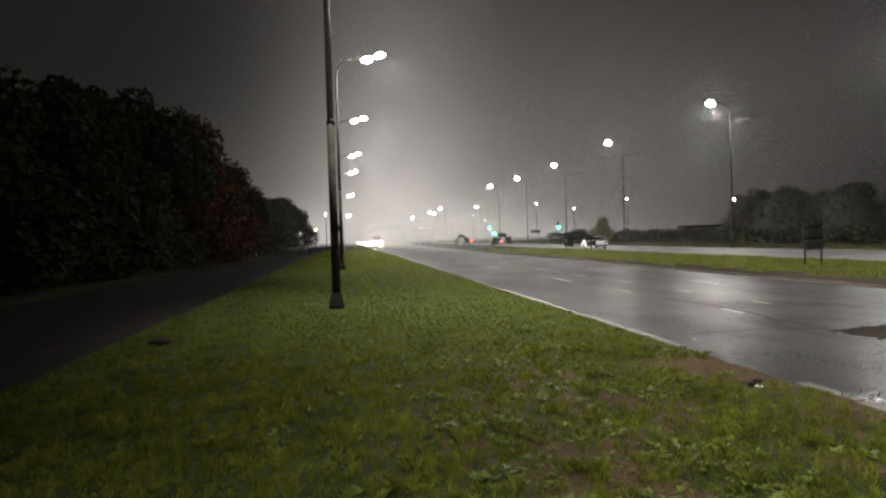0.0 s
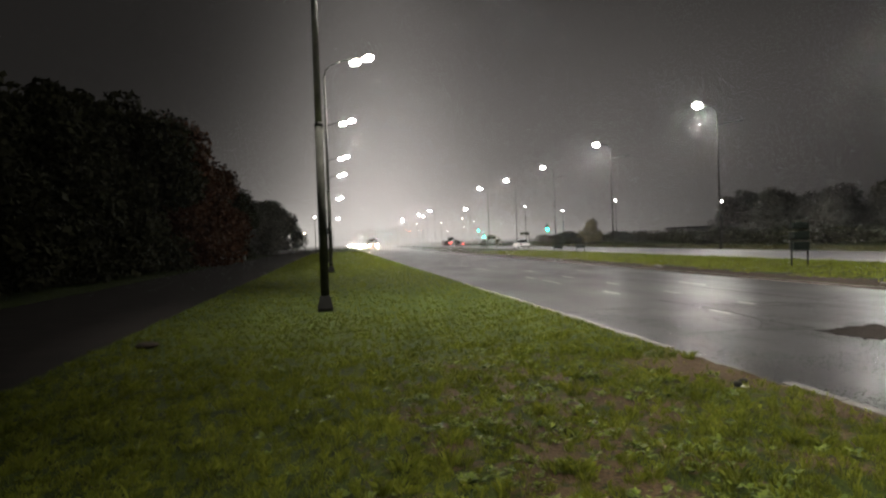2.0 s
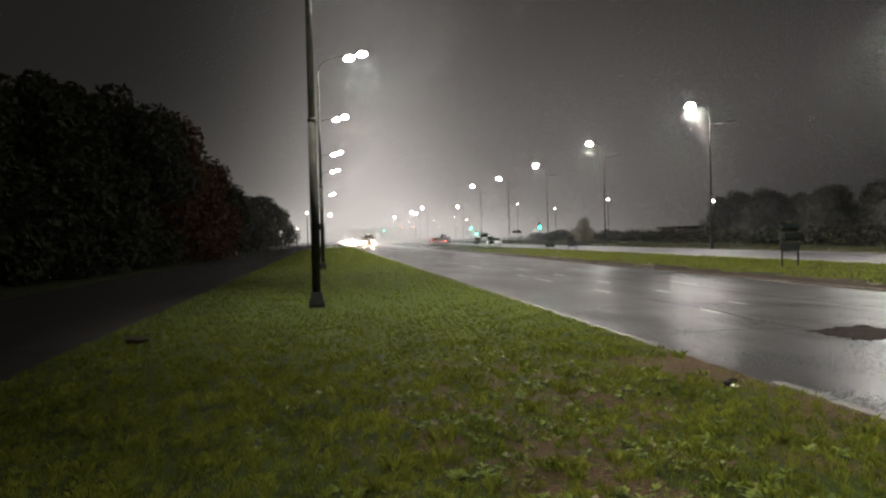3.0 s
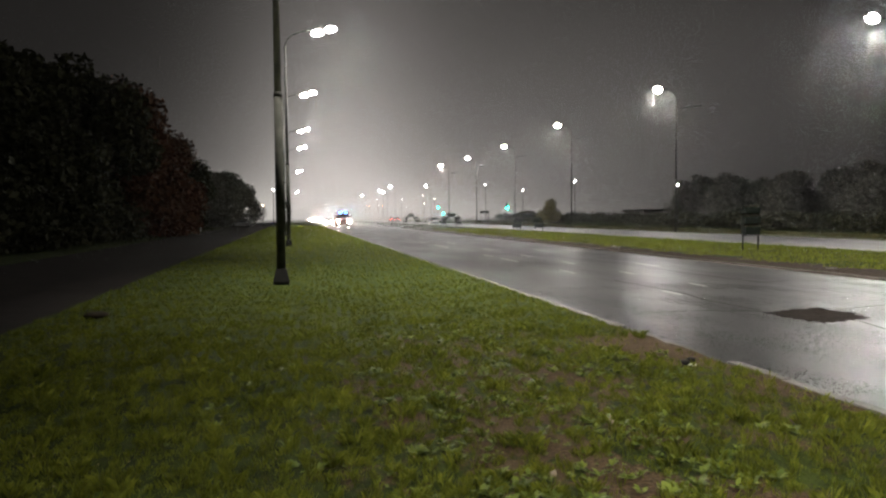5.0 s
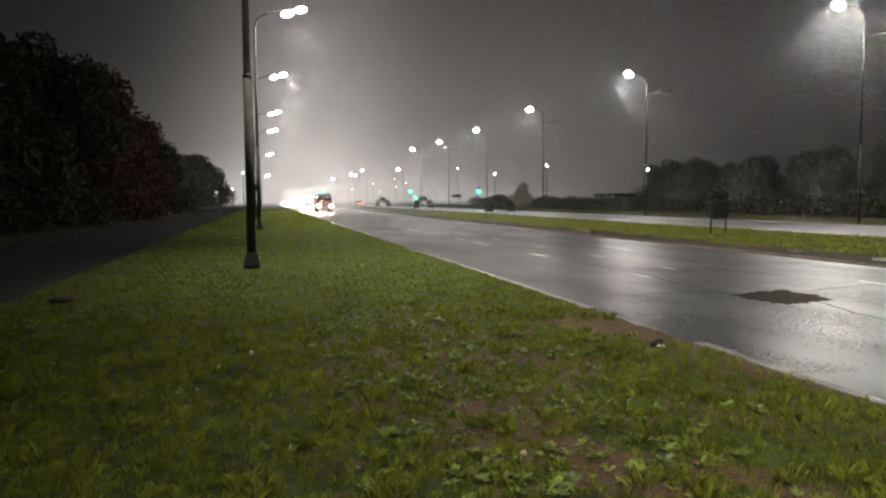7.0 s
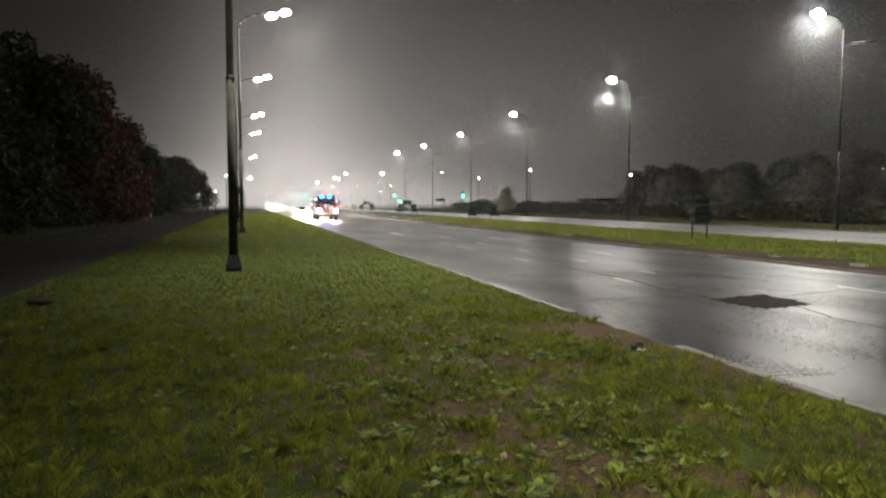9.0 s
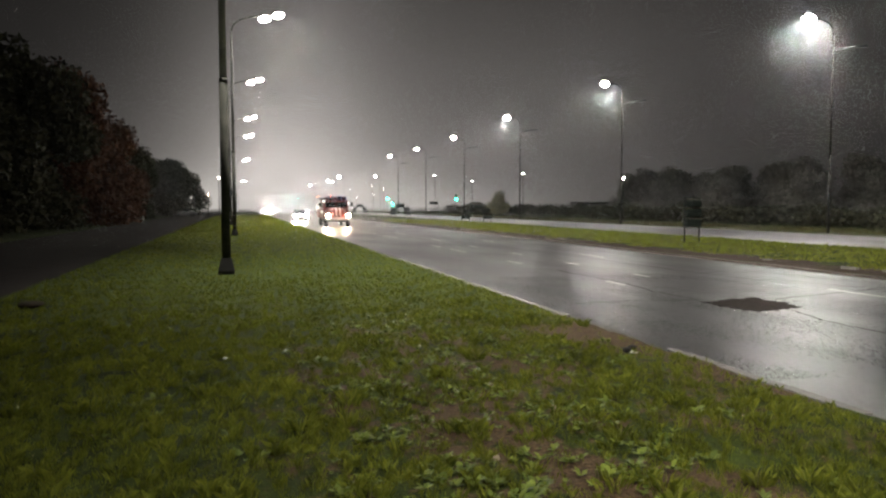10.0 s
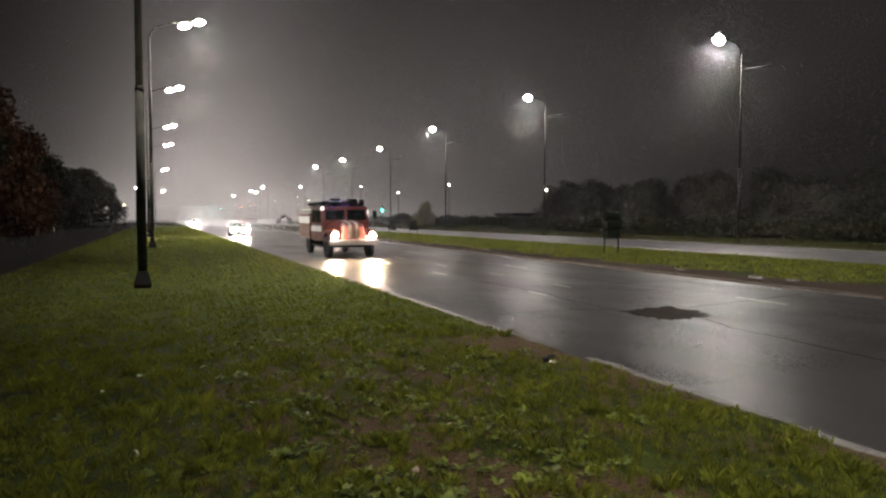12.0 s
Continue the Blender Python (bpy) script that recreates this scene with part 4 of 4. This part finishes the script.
for k, (x, y, s) in enumerate(((-23, 28, 1.2), (-25, 40, 1.2), (-24, 52, 1.3), (-24, 66, 1.3), (-23, 80, 1.2), (-25, 95, 1.2))):
    place((T_A, T_B)[k % 2], x, y, s, 50 * k)
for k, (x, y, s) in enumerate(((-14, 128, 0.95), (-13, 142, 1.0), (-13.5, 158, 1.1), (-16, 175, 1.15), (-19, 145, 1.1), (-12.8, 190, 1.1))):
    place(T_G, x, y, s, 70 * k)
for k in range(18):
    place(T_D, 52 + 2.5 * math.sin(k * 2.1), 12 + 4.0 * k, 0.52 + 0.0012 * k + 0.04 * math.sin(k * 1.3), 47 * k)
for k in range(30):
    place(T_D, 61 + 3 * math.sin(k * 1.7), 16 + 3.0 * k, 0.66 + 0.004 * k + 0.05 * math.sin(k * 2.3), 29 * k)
place(T_P, 49, 137, 0.62, 120)


def hedge(x0, x1, y0, y1, h, n, seed, mat):
    rng = np.random.RandomState(seed)
    p = np.stack([rng.uniform(x0, x1, n), rng.uniform(y0, y1, n), np.zeros(n)], 1)
    top = h * (0.75 + 0.25 * wave(p[:, 0], p[:, 1], 5.0, seed))
    p[:, 2] = top * rng.uniform(0.02, 1, n) ** 0.6
    a = rng.normal(size=(n, 3))
    a /= np.linalg.norm(a, axis=1)[:, None]
    b = np.cross(a, rng.normal(size=(n, 3)))
    b /= np.linalg.norm(b, axis=1)[:, None]
    s = rng.uniform(0.1, 0.24, n)[:, None]
    v = np.stack([p - a * s, p + b * s * 0.6, p + a * s, p - b * s * 0.6], 1).reshape(-1, 3)
    return tagged(fast_mesh("undergrowth", v, np.arange(4 * n).reshape(n, 4), mat, "stuff"), "dark tangled bushes under the trees")


hedge(-19, -13.5, 16, 118, 3.0, 42000, 8, FOLIAGE)
hedge(46, 52, 20, 96, 1.8, 22000, 9, FOLIAGE)
hedge(52, 58, 96, 190, 2.2, 14000, 10, FOLIAGE)

# ---- road markings, patch and litter ----


def dash(x, y0, y1, w=0.10):
    bm = bmesh.new()
    box(bm, x - w / 2, x + w / 2, y0, y1, ROAD_Z - 0.01, ROAD_Z + 0.004)
    return tagged(obj("lane_dash", bm, PAINT), "worn white painted lane dash on wet asphalt", "lane marking", "lane dashes")


for y0, y1 in ((15.5, 16.4), (22.1, 23.5), (28.2, 30.6), (32.1, 33.6), (41.7, 46.0), (49, 52), (56, 59), (64, 68), (76, 80), (90, 94)):
    dash(8.7, y0, y1)
for y0, y1 in ((17.1, 17.95), (21.3, 22.3), (26.2, 27.4), (31.5, 33), (38, 40), (47, 50), (58, 61), (72, 76)):
    dash(10.3, y0, y1)
for y0, y1 in ((12, 13.5), (24, 26), (36, 38)):
    dash(12.6, y0, y1, 0.10)


def ragged_patch(name, cx, cy, rx, ry, mat, label, seed, z):
    rs = random.Random(seed)
    bm = bmesh.new()
    n = 64
    ring = []
    for k in range(n):
        a = 6.2832 * k / n
        r = (1 / (abs(math.cos(a)) ** 1.15 + abs(math.sin(a)) ** 1.15)) ** (1 / 1.15) * (1 + rs.uniform(-0.16, 0.14))
        u, v = rx * r * math.cos(a), ry * r * math.sin(a)
        ring.append(bm.verts.new((cx + 0.78 * u + 0.62 * v, cy - 0.62 * u + 0.78 * v, z)))
    f = bm.faces.new(ring)
    r = bmesh.ops.extrude_face_region(bm, geom=[f])
    bmesh.ops.translate(bm, verts=[v for v in r["geom"] if isinstance(v, bmesh.types.BMVert)], vec=(0, 0, -0.02))
    bmesh.ops.recalc_face_normals(bm, faces=bm.faces)
    return tagged(obj(name, bm, mat), label, "road patch")


ragged_patch("asphalt_patch", 9.3, 11.75, 0.86, 1.08, PATCH, "dark matt ragged asphalt patch in the wet road", 4, ROAD_Z + 0.006)

# coarse stones of the asphalt standing out of the water film, each tilted its own way


def aggregate(n, x0, x1, y0, y1, seed):
    rng = np.random.RandomState(seed)
    x, y = rng.uniform(x0, x1, n), y0 + (y1 - y0) * rng.random(n)
    k = wave(x * 0.7, y * 0.35, 1.1, 51) + rng.normal(0, 0.5, n) > 0.1
    x, y = x[k], y[k]
    m = len(x)
    r = rng.uniform(0.005, 0.014, m)
    a0 = rng.uniform(0, 6.283, m)
    tx, ty = rng.normal(0, 0.07, m), rng.normal(0, 0.07, m)
    v = np.empty((m, 5, 3))
    for j in range(5):
        rr = r * rng.uniform(0.7, 1.2, m)
        ox, oy = np.cos(a0 + j * 1.2566) * rr, np.sin(a0 + j * 1.2566) * rr
        v[:, j] = np.stack([x + ox, y + oy, ROAD_Z + 0.0035 + ox * tx + oy * ty], 1)
    idx = np.arange(m)[:, None] * 5
    return tagged(fast_mesh("asphalt_stones", v.reshape(-1, 3), idx + np.array([[0, 1, 2, 3, 4]]), WET_STONE, "stuff"), "coarse wet stones glinting in the worn asphalt")


aggregate(110000, 5.4, 15.3, 6.5, 18, 63)

# cracks across the wet asphalt
for pts in (((8.72, 12.6), (8.62, 14.0), (8.9, 16.0), (8.8, 19.5)), ((9.45, 11.0), (9.06, 9.8), (9.03, 8.5), (8.85, 6.7), (8.85, 4.0)), ((10.2, 12.3), (12.47, 12.9), (15.1, 13.7)), ((6.1, 12.75), (7.4, 12.9), (8.6, 12.6)), ((11.9, 24.0), (12.1, 19.0), (12.5, 14.5))):
    bm = bmesh.new()
    rs = random.Random(int(pts[0][0] * 100))
    for (xa, ya), (xb, yb) in zip(pts, pts[1:]):
        last = None
        for k in range(9):
            f = k / 8
            x, y = xa + (xb - xa) * f + rs.uniform(-0.04, 0.04), ya + (yb - ya) * f + rs.uniform(-0.04, 0.04)
            if last:
                d = Vector((x - last[0], y - last[1], 0)).normalized()
                q = Vector((-d.y, d.x, 0)) * 0.022
                za = ROAD_Z + 0.003
                vs = [bm.verts.new((last[0] + q.x, last[1] + q.y, za)), bm.verts.new((last[0] - q.x, last[1] - q.y, za)), bm.verts.new((x - q.x, y - q.y, za)), bm.verts.new((x + q.x, y + q.y, za))]
                bm.faces.new(vs)
            last = (x, y)
    bmesh.ops.recalc_face_normals(bm, faces=bm.faces)
    tagged(obj("road_crack", bm, PATCH), "dark filled crack across the wet asphalt", "road crack")


def pebble(name, x, y, r, mat, label, cat, seed, sz=0.6):
    rs = random.Random(seed)
    bm = bmesh.new()
    bmesh.ops.create_icosphere(bm, subdivisions=2, radius=r)
    for v in bm.verts:
        v.co *= 1 + rs.uniform(-0.16, 0.16)
        v.co.z *= sz
    o = obj(name, bm, mat, None, "", True)
    o.matrix_world = pose(x, y, float(height(np.array(x), np.array(y))) + r * sz * 0.45, 0, 0, rs.uniform(0, 360))
    return tagged(o, label, cat)


pebble("stone", 2.62, 5.85, 0.045, STONE, "small pale stone lying in the grass", "stone", 1)
pebble("stone", 1.72, 4.86, 0.048, STONE, "pale rounded stone beside weeds on bare soil", "stone", 2)
pebble("rock", -3.56, 14.37, 0.22, SOIL, "low mossy lump of earth in the grass", "rock", 4, 0.3)
pebble("clod", 4.53, 8.02, 0.075, DARKSTEEL, "dark crumpled litter on the verge", "litter", 5, 0.5)
pebble("paper_scrap", 4.58, 7.93, 0.05, WHITE_PAINT, "crumpled pale scrap beside the dark litter", "litter", 8, 0.35)
pebble("clod", 4.68, 8.12, 0.06, DARKSTEEL, "dark crumpled litter on the verge", "litter", 6, 0.5)
# pale flecks: fallen leaves that also stand for wet glints in the grass
rs = random.Random(12)
for k in range(110):
    x, y = rs.uniform(-2.2, 4.6), rs.uniform(4.0, 11)
    bm = bmesh.new()
    s = rs.uniform(0.005, 0.015)
    vs = [bm.verts.new((-s, 0, 0)), bm.verts.new((0, s * 0.7, 0.006)), bm.verts.new((s * 1.2, 0, 0.002)), bm.verts.new((0, -s * 0.7, 0.007))]
    bm.faces.new(vs)
    bmesh.ops.solidify(bm, geom=bm.faces[:], thickness=0.002)
    o = obj("leaf_glint", bm, LEAF_GLINT)
    o.matrix_world = pose(x, y, float(height(np.array(x), np.array(y))) + 0.035, rs.uniform(-20, 20), rs.uniform(-20, 20), rs.uniform(0, 360))
    tagged(o, "small pale fleck on wet grass, leaf and glint alike", "fallen leaf", "fallen leaves")

# ---- grass ----


def blades(n, x0, x1, y0, y1, h, w, seed, keep, zf, name="grass", mat=None, label="short wet grass blades"):
    rng = np.random.RandomState(seed)
    x, y = rng.uniform(x0, x1, n), rng.uniform(y0, y1, n)
    k = rng.random(n) < keep(x, y)
    x, y = x[k], y[k]
    m = len(x)
    hh = h * rng.uniform(0.45, 1.25, m) * (0.68 + 0.3 * wave(x, y, 0.9, 61) + 0.5 * wave(x, y, 0.21, 62))
    hh = np.maximum(hh, h * 0.25)
    a = rng.uniform(0, 6.283, m)
    ln = rng.uniform(0.1, 0.8, m) * hh
    la = rng.uniform(0, 6.283, m)
    z = zf(x, y)
    dx, dy = np.cos(a) * w / 2, np.sin(a) * w / 2
    mx, my = x + np.cos(la) * ln * 0.35, y + np.sin(la) * ln * 0.35
    v = np.stack([np.stack([x - dx, y - dy, z - 0.01], 1), np.stack([x + dx, y + dy, z - 0.01], 1), np.stack([mx + dx * 0.8, my + dy * 0.8, z + hh * 0.6], 1), np.stack([x + np.cos(la) * ln, y + np.sin(la) * ln, z + hh], 1)], 1)
    idx = np.arange(m)[:, None] * 4
    return tagged(fast_mesh(name, v.reshape(-1, 3), idx + np.array([[0, 1, 2, 3]]), mat or BLADE, "stuff"), label)


def turf_keep(x, y):
    clump = 0.5 + 0.5 * wave(x, y, 0.21, 62)
    patch = 0.5 + 0.5 * wave(x, y, 0.7, 31)
    return np.clip(1.1 - 1.25 * bareness(x, y), 0.02, 1) * np.clip(-0.08 + 1.2 * clump + 0.5 * (patch - 0.5), 0.03, 1)


def zverge(x, y):
    return height(x, y) * np.clip((60 - y) / 30, 0, 1)


def zmed(x, y):
    return np.interp(x, mx_, mz_) + 0.02 * wave(x, y, 3.0, 21)


blades(370000, -4.4, 5.0, 2.6, 11.5, 0.055, 0.0055, 1, lambda x, y: turf_keep(x, y) * np.clip((11.5 - y) / 4, 0, 1), zverge)
blades(70000, -4.4, 5.0, -6.0, 2.7, 0.055, 0.008, 9, turf_keep, zverge)
blades(190000, -4.4, 5.0, 7.5, 20, 0.05, 0.009, 2, lambda x, y: turf_keep(x, y) * np.clip((20 - y) / 6, 0, 1) * np.clip((y - 7.5) / 3, 0, 1), zverge)
blades(130000, -4.4, 5.0, 10, 60, 0.06, 0.018, 3, lambda x, y: turf_keep(x, y) * np.clip((y - 10) / 8, 0, 1), zverge)
blades(45000, -4.4, 5.0, 52, 150, 0.08, 0.06, 5, lambda x, y: np.clip((y - 52) / 8, 0, 1) * np.clip((170 - y) / 80, 0, 1), zverge)
blades(80000, 16.3, 25.2, 14, 90, 0.09, 0.036, 4, lambda x, y: np.clip((x - 16.6 + 0.5 * wave(x, y, 4, 22)) / 0.8, 0, 1), zmed, "median_grass", None, "short grass growing on the median")
blades(26000, 36.2, 44, 20, 150, 0.14, 0.05, 7, lambda x, y: np.ones_like(x), lambda x, y: 0 * x, "far_grass", DULL_GRASS, "rough dull grass beyond the far carriageway")


def weeds(n, seed):
    """Rosettes of broad leaves: dandelion and plantain."""
    rng = random.Random(seed)
    vs, fs = [], []
    spots = [(1.92, 4.67), (2.51, 6.61), (2.89, 4.59), (1.76, 5.67), (1.43, 4.48), (1.31, 10.47), (0.82, 7.57), (3.21, 5.62), (2.6, 6.5), (1.95, 4.75), (2.8, 4.65), (1.0, 5.4)] * 2
    while len(fs) < n * 12:
        if rng.random() < 0.2:
            spots.append((rng.gauss(1.9, 1.3) if rng.random() < 0.75 else rng.uniform(-3.8, 4.7), 3.6 + 8 * rng.random() ** 1.2))
        cx, cy = rng.choice(spots[-24:])
        x, y = cx + rng.gauss(0, 0.12), cy + rng.gauss(0, 0.12)
        if (x < 0.5 and rng.random() < 0.5) or x > 4.9 or (x > 3.2 and y < 6.5 and rng.random() < 0.8):
            continue
        z = float(zverge(np.array(x), np.array(y)))
        r = 0.018 + 0.06 * rng.random() ** 2.0
        for k in range(rng.randint(6, 12)):
            a = rng.uniform(0, 6.283)
            l, w, up_ = r * rng.uniform(0.6, 1.2), r * rng.uniform(0.2, 0.36), rng.uniform(0.15, 0.75)
            c, s = math.cos(a), math.sin(a)
            i = len(vs)
            for f, ww, zz in ((0.05, 0.3, 0.0), (0.55, 1.0, up_ * l * 0.8), (1.0, 0.25, up_ * l)):
                for sg in (-1, 1):
                    vs.append((x + c * l * f - s * w * ww * sg, y + s * l * f + c * w * ww * sg, z + 0.012 + zz))
            fs += [(i, i + 1, i + 3, i + 2), (i + 2, i + 3, i + 5, i + 4)]
    return tagged(fast_mesh("weeds", vs, fs, WEED, "stuff"), "low broad-leaved weeds among the grass")


weeds(2000, 77)


def tufts(n, seed):
    """Thicker, taller tussocks standing out of the short turf."""
    rng = np.random.RandomState(seed)
    cx, cy = rng.uniform(-4.0, 4.9, n), 2.8 + 10 * rng.random(n) ** 1.4
    m = 70
    rad = rng.uniform(0.04, 0.16, n)
    a, d = rng.uniform(0, 6.283, (n, m)), rng.random((n, m)) ** 0.7
    x = (cx[:, None] + np.cos(a) * d * rad[:, None]).ravel()
    y = (cy[:, None] + np.sin(a) * d * rad[:, None]).ravel()
    hh = (rng.uniform(0.06, 0.13, n)[:, None] * rng.uniform(0.5, 1.1, (n, m)) * (1.15 - 0.5 * d)).ravel()
    la = (a + rng.normal(0, 0.5, (n, m))).ravel()
    ln = hh * rng.uniform(0.3, 1.0, n * m)
    z = zverge(x, y)
    b = rng.uniform(0, 6.283, n * m)
    dx, dy = np.cos(b) * 0.0035, np.sin(b) * 0.0035
    v = np.stack([np.stack([x - dx, y - dy, z - 0.01], 1), np.stack([x + dx, y + dy, z - 0.01], 1), np.stack([x + np.cos(la) * ln * 0.4 + dx * 0.8, y + np.sin(la) * ln * 0.4 + dy * 0.8, z + hh * 0.65], 1), np.stack([x + np.cos(la) * ln, y + np.sin(la) * ln, z + hh * 0.9], 1)], 1)
    idx = np.arange(n * m)[:, None] * 4
    return tagged(fast_mesh("grass_tufts", v.reshape(-1, 3), idx + np.array([[0, 1, 2, 3]]), BLADE, "stuff"), "taller wet tussocks in the short turf")


tufts(430, 41)

# ---- drizzle hanging in the lamp light ----


def drizzle(p, seed, label):
    """Fine drops, each a small facet; those far down the street stand for several."""
    rng = np.random.RandomState(seed)
    p = p[(p[:, 2] > 0.15) & (p[:, 2] < 26)]
    n = len(p)
    r = 0.00023 * np.linalg.norm(p, axis=1) * rng.uniform(0.7, 1.3, n)
    a = rng.normal(size=(n, 3))
    a /= np.linalg.norm(a, axis=1)[:, None]
    b = np.cross(a, rng.normal(size=(n, 3)))
    b /= np.linalg.norm(b, axis=1)[:, None]
    v = np.stack([p + a * r[:, None], p + (-0.5 * a + 0.87 * b) * r[:, None], p + (-0.5 * a - 0.87 * b) * r[:, None]], 1)
    return tagged(fast_mesh("drizzle", v.reshape(-1, 3), np.arange(3 * n).reshape(n, 3), DROP, "stuff"), label)


def street_mist(n, seed):
    rng = np.random.RandomState(seed)
    az, d = np.radians(rng.uniform(-28, 56, n)), rng.uniform(24, 150, n)
    z = 1.8 + d * np.tan(np.radians(rng.uniform(-3, 22, n)))
    p = np.stack([d * np.sin(az), d * np.cos(az), z], 1)
    return drizzle(p[(p[:, 0] > -11) & (p[:, 0] < 52) & (z < 22)], seed, "thin drizzle hanging over the whole street")


# extra drops packed round each lamp, denser than the mist, build its halo
def lamp_halo(spots, amount, seed, reach=1.7):
    rng = np.random.RandomState(seed)
    out = []
    for x, y, z in spots:
        n = int(amount / (x * x + y * y))
        d = rng.normal(size=(n, 3))
        d /= np.linalg.norm(d, axis=1)[:, None]
        d[:, 2] = np.where(rng.random(n) < 0.5, -np.abs(d[:, 2]) * 1.5, d[:, 2])
        out.append(np.array((x, y, z)) + d * (0.25 * reach + np.minimum(rng.gamma(2.4, 0.85 * reach, n), 14))[:, None])
    return drizzle(np.concatenate(out), seed, "extra drops packed round the lamps for their halo")


street_mist(1000000, 91)
lamp_halo([(2.3, yy, 13.0) for yy in LEFT_Y[1:6]], 8.5e6, 92)
lamp_halo([(xx, yy, 13.2) for xx, yy in RIGHT_ROW[2:]], 5.4e7, 93)
lamp_halo([(37.3, 127.2, 3.0), (37.0, 189.7, 3.7), (37.6, 185.7, 2.2)], 1.6e7, 95, 0.45)
# low drops added along the carriageway for the headlights to glow in
rng_ = np.random.RandomState(94)
drizzle(np.stack([rng_.uniform(4.5, 15, 90000), 30 + 200 * rng_.random(90000), 0.15 + 4.5 * rng_.random(90000) ** 1.5], 1), 94, "drops added over the carriageway to catch headlight glare")

# ---- far things ----


def building(x, y, w, d, h):
    t = empty("building", pose(x, y, 0))
    bm = bmesh.new()
    box(bm, -w / 2, w / 2, -d / 2, d / 2, -0.3, h)
    part("wall", bm, FACADE, t)
    bm = bmesh.new()
    box(bm, -w / 2 - 0.2, w / 2 + 0.2, -d / 2 - 0.2, d / 2 + 0.2, h, h + 0.4)
    part("roof", bm, DARKSTEEL, t)
    return tagged(t, "low dark building behind the far road trees", "building")


building(72, 126, 22, 8, 2.1)


def kerb_line(name, x, y0, y1, step, top, w, label, skip=(), mat=KERB):
    par = empty(name)
    tagged(par, label, kind="structure")
    bm = bmesh.new()
    box(bm, -w / 2, w / 2, 0.01, step - 0.01, -0.22, 0.0, 0.015)
    me = None
    y, k = y0, 0
    rs_ = random.Random(int(x * 10))
    while y < y1:
        if not any(a < y + step / 2 < b for a, b in skip):
            if me is None:
                o = obj("kerbstone", bm, mat, par)
                me = o.data
            else:
                o = new("kerbstone", me)
                o.parent = par
            o.matrix_local = pose(x + rs_.uniform(-0.012, 0.012), y, top + rs_.uniform(-0.012, 0.008), rs_.uniform(-0.5, 0.5), rs_.uniform(-2, 2), rs_.uniform(-0.4, 0.4))
        y += step
    return par


kerb_line("kerb", 5.14, -6, 150, 1.0, 0.0, 0.15, "weathered concrete kerb beside the wet road", ((8.4, 10.6),))
kerb_line("median_kerb", 15.54, -6, 150, 1.5, -0.01, 0.16, "muddy low kerb along the grass median", (), MUDDY_KERB)
kerb_line("far_kerb", 25.37, 0, 150, 2.0, -0.01, 0.16, "low kerb on the far side of the median", (), SOIL)
kerb_line("outer_kerb", 36.08, 0, 150, 2.0, -0.01, 0.14, "low kerb along the far verge")

# ---- what moves ----
TRUCK_Y = ((0, 200), (3, 152), (4.8, 130), (5.6, 121), (6.4, 112.5), (7.2, 104), (8.0, 94), (8.8, 83), (9.5, 73.2), (10, 65.5), (10.4, 58.8), (10.8, 52), (11.2, 45.8), (11.5, 40.8), (11.8, 36), (12, 32.9))
FOLLOW_Y = ((0, 235), (3, 190), (5, 160), (7.2, 128), (9, 103), (10, 92.5), (10.8, 84.5), (11.5, 77.5), (12, 72))
# tenths of a second at which each beacon's lit face points ahead
FLASH_L = {48, 49, 50, 51, 52, 53, 54, 55, 88, 89, 90, 91, 92, 93, 94, 104, 105, 108, 112, 115, 119}
FLASH_R = {50, 51, 90, 91, 92, 93, 94, 95, 96, 104, 105, 106, 107, 110, 112, 113, 114, 115, 117, 119}


def beacon_turns(lit):
    """Rows of (seconds, degrees): half a turn in a tenth of a second whenever the light comes or goes."""
    rows, angle = [(0.0, 180.0)], 180.0
    for k in range(1, 121):
        if (k in lit) != (k - 1 in lit):
            rows += [((3 * k - 3 + i) / 30, angle + 60 * i) for i in range(4)]
            angle += 180
    rows.append((12.0, angle))
    return [r for i, r in enumerate(rows) if i == 0 or r[0] > rows[i - 1][0] + 0.01]


def motions():
    walk(truck, [(t, pose(8.35, y, ROAD_Z)) for t, y in TRUCK_Y])
    for r, x in beacon_rotors:
        walk(r, [(t, pose(x, 1.98, 2.46, 0, 0, a)) for t, a in beacon_turns(FLASH_L if x < 0 else FLASH_R)])
    walk(car_follow, [(t, pose(7.2, y, ROAD_Z)) for t, y in FOLLOW_Y])
    walk(car_last, [(0, pose(6.2, 330, ROAD_Z)), (7.2, pose(6.2, 222, ROAD_Z)), (12, pose(6.2, 150, ROAD_Z))])
    walk(car_lead, [(0, pose(8.0, 270, ROAD_Z)), (6, pose(8.0, 235, ROAD_Z)), (12, pose(8.0, 200, ROAD_Z))])
    walk(car_white, [(0, pose(28, 83.5, ROAD_Z, 0, 0, 180)), (1.5, pose(28, 105, ROAD_Z, 0, 0, 180)), (3.2, pose(28, 128, ROAD_Z, 0, 0, 180)), (12, pose(28, 245, ROAD_Z, 0, 0, 180))])
    walk(car_red, [(0, pose(28.5, 176, ROAD_Z, 0, 0, 180)), (3.2, pose(28.5, 205, ROAD_Z, 0, 0, 180)), (12, pose(28.5, 270, ROAD_Z, 0, 0, 180))])
    walk(car_grey, [(0, pose(28.2, 140, ROAD_Z, 0, 0, 180)), (3.2, pose(28.2, 188, ROAD_Z, 0, 0, 180)), (12, pose(28.2, 262, ROAD_Z, 0, 0, 180))])
    walk(car_away, [(0, pose(31, 190, ROAD_Z, 0, 0, 180)), (12, pose(31, 290, ROAD_Z, 0, 0, 180))])


motions()
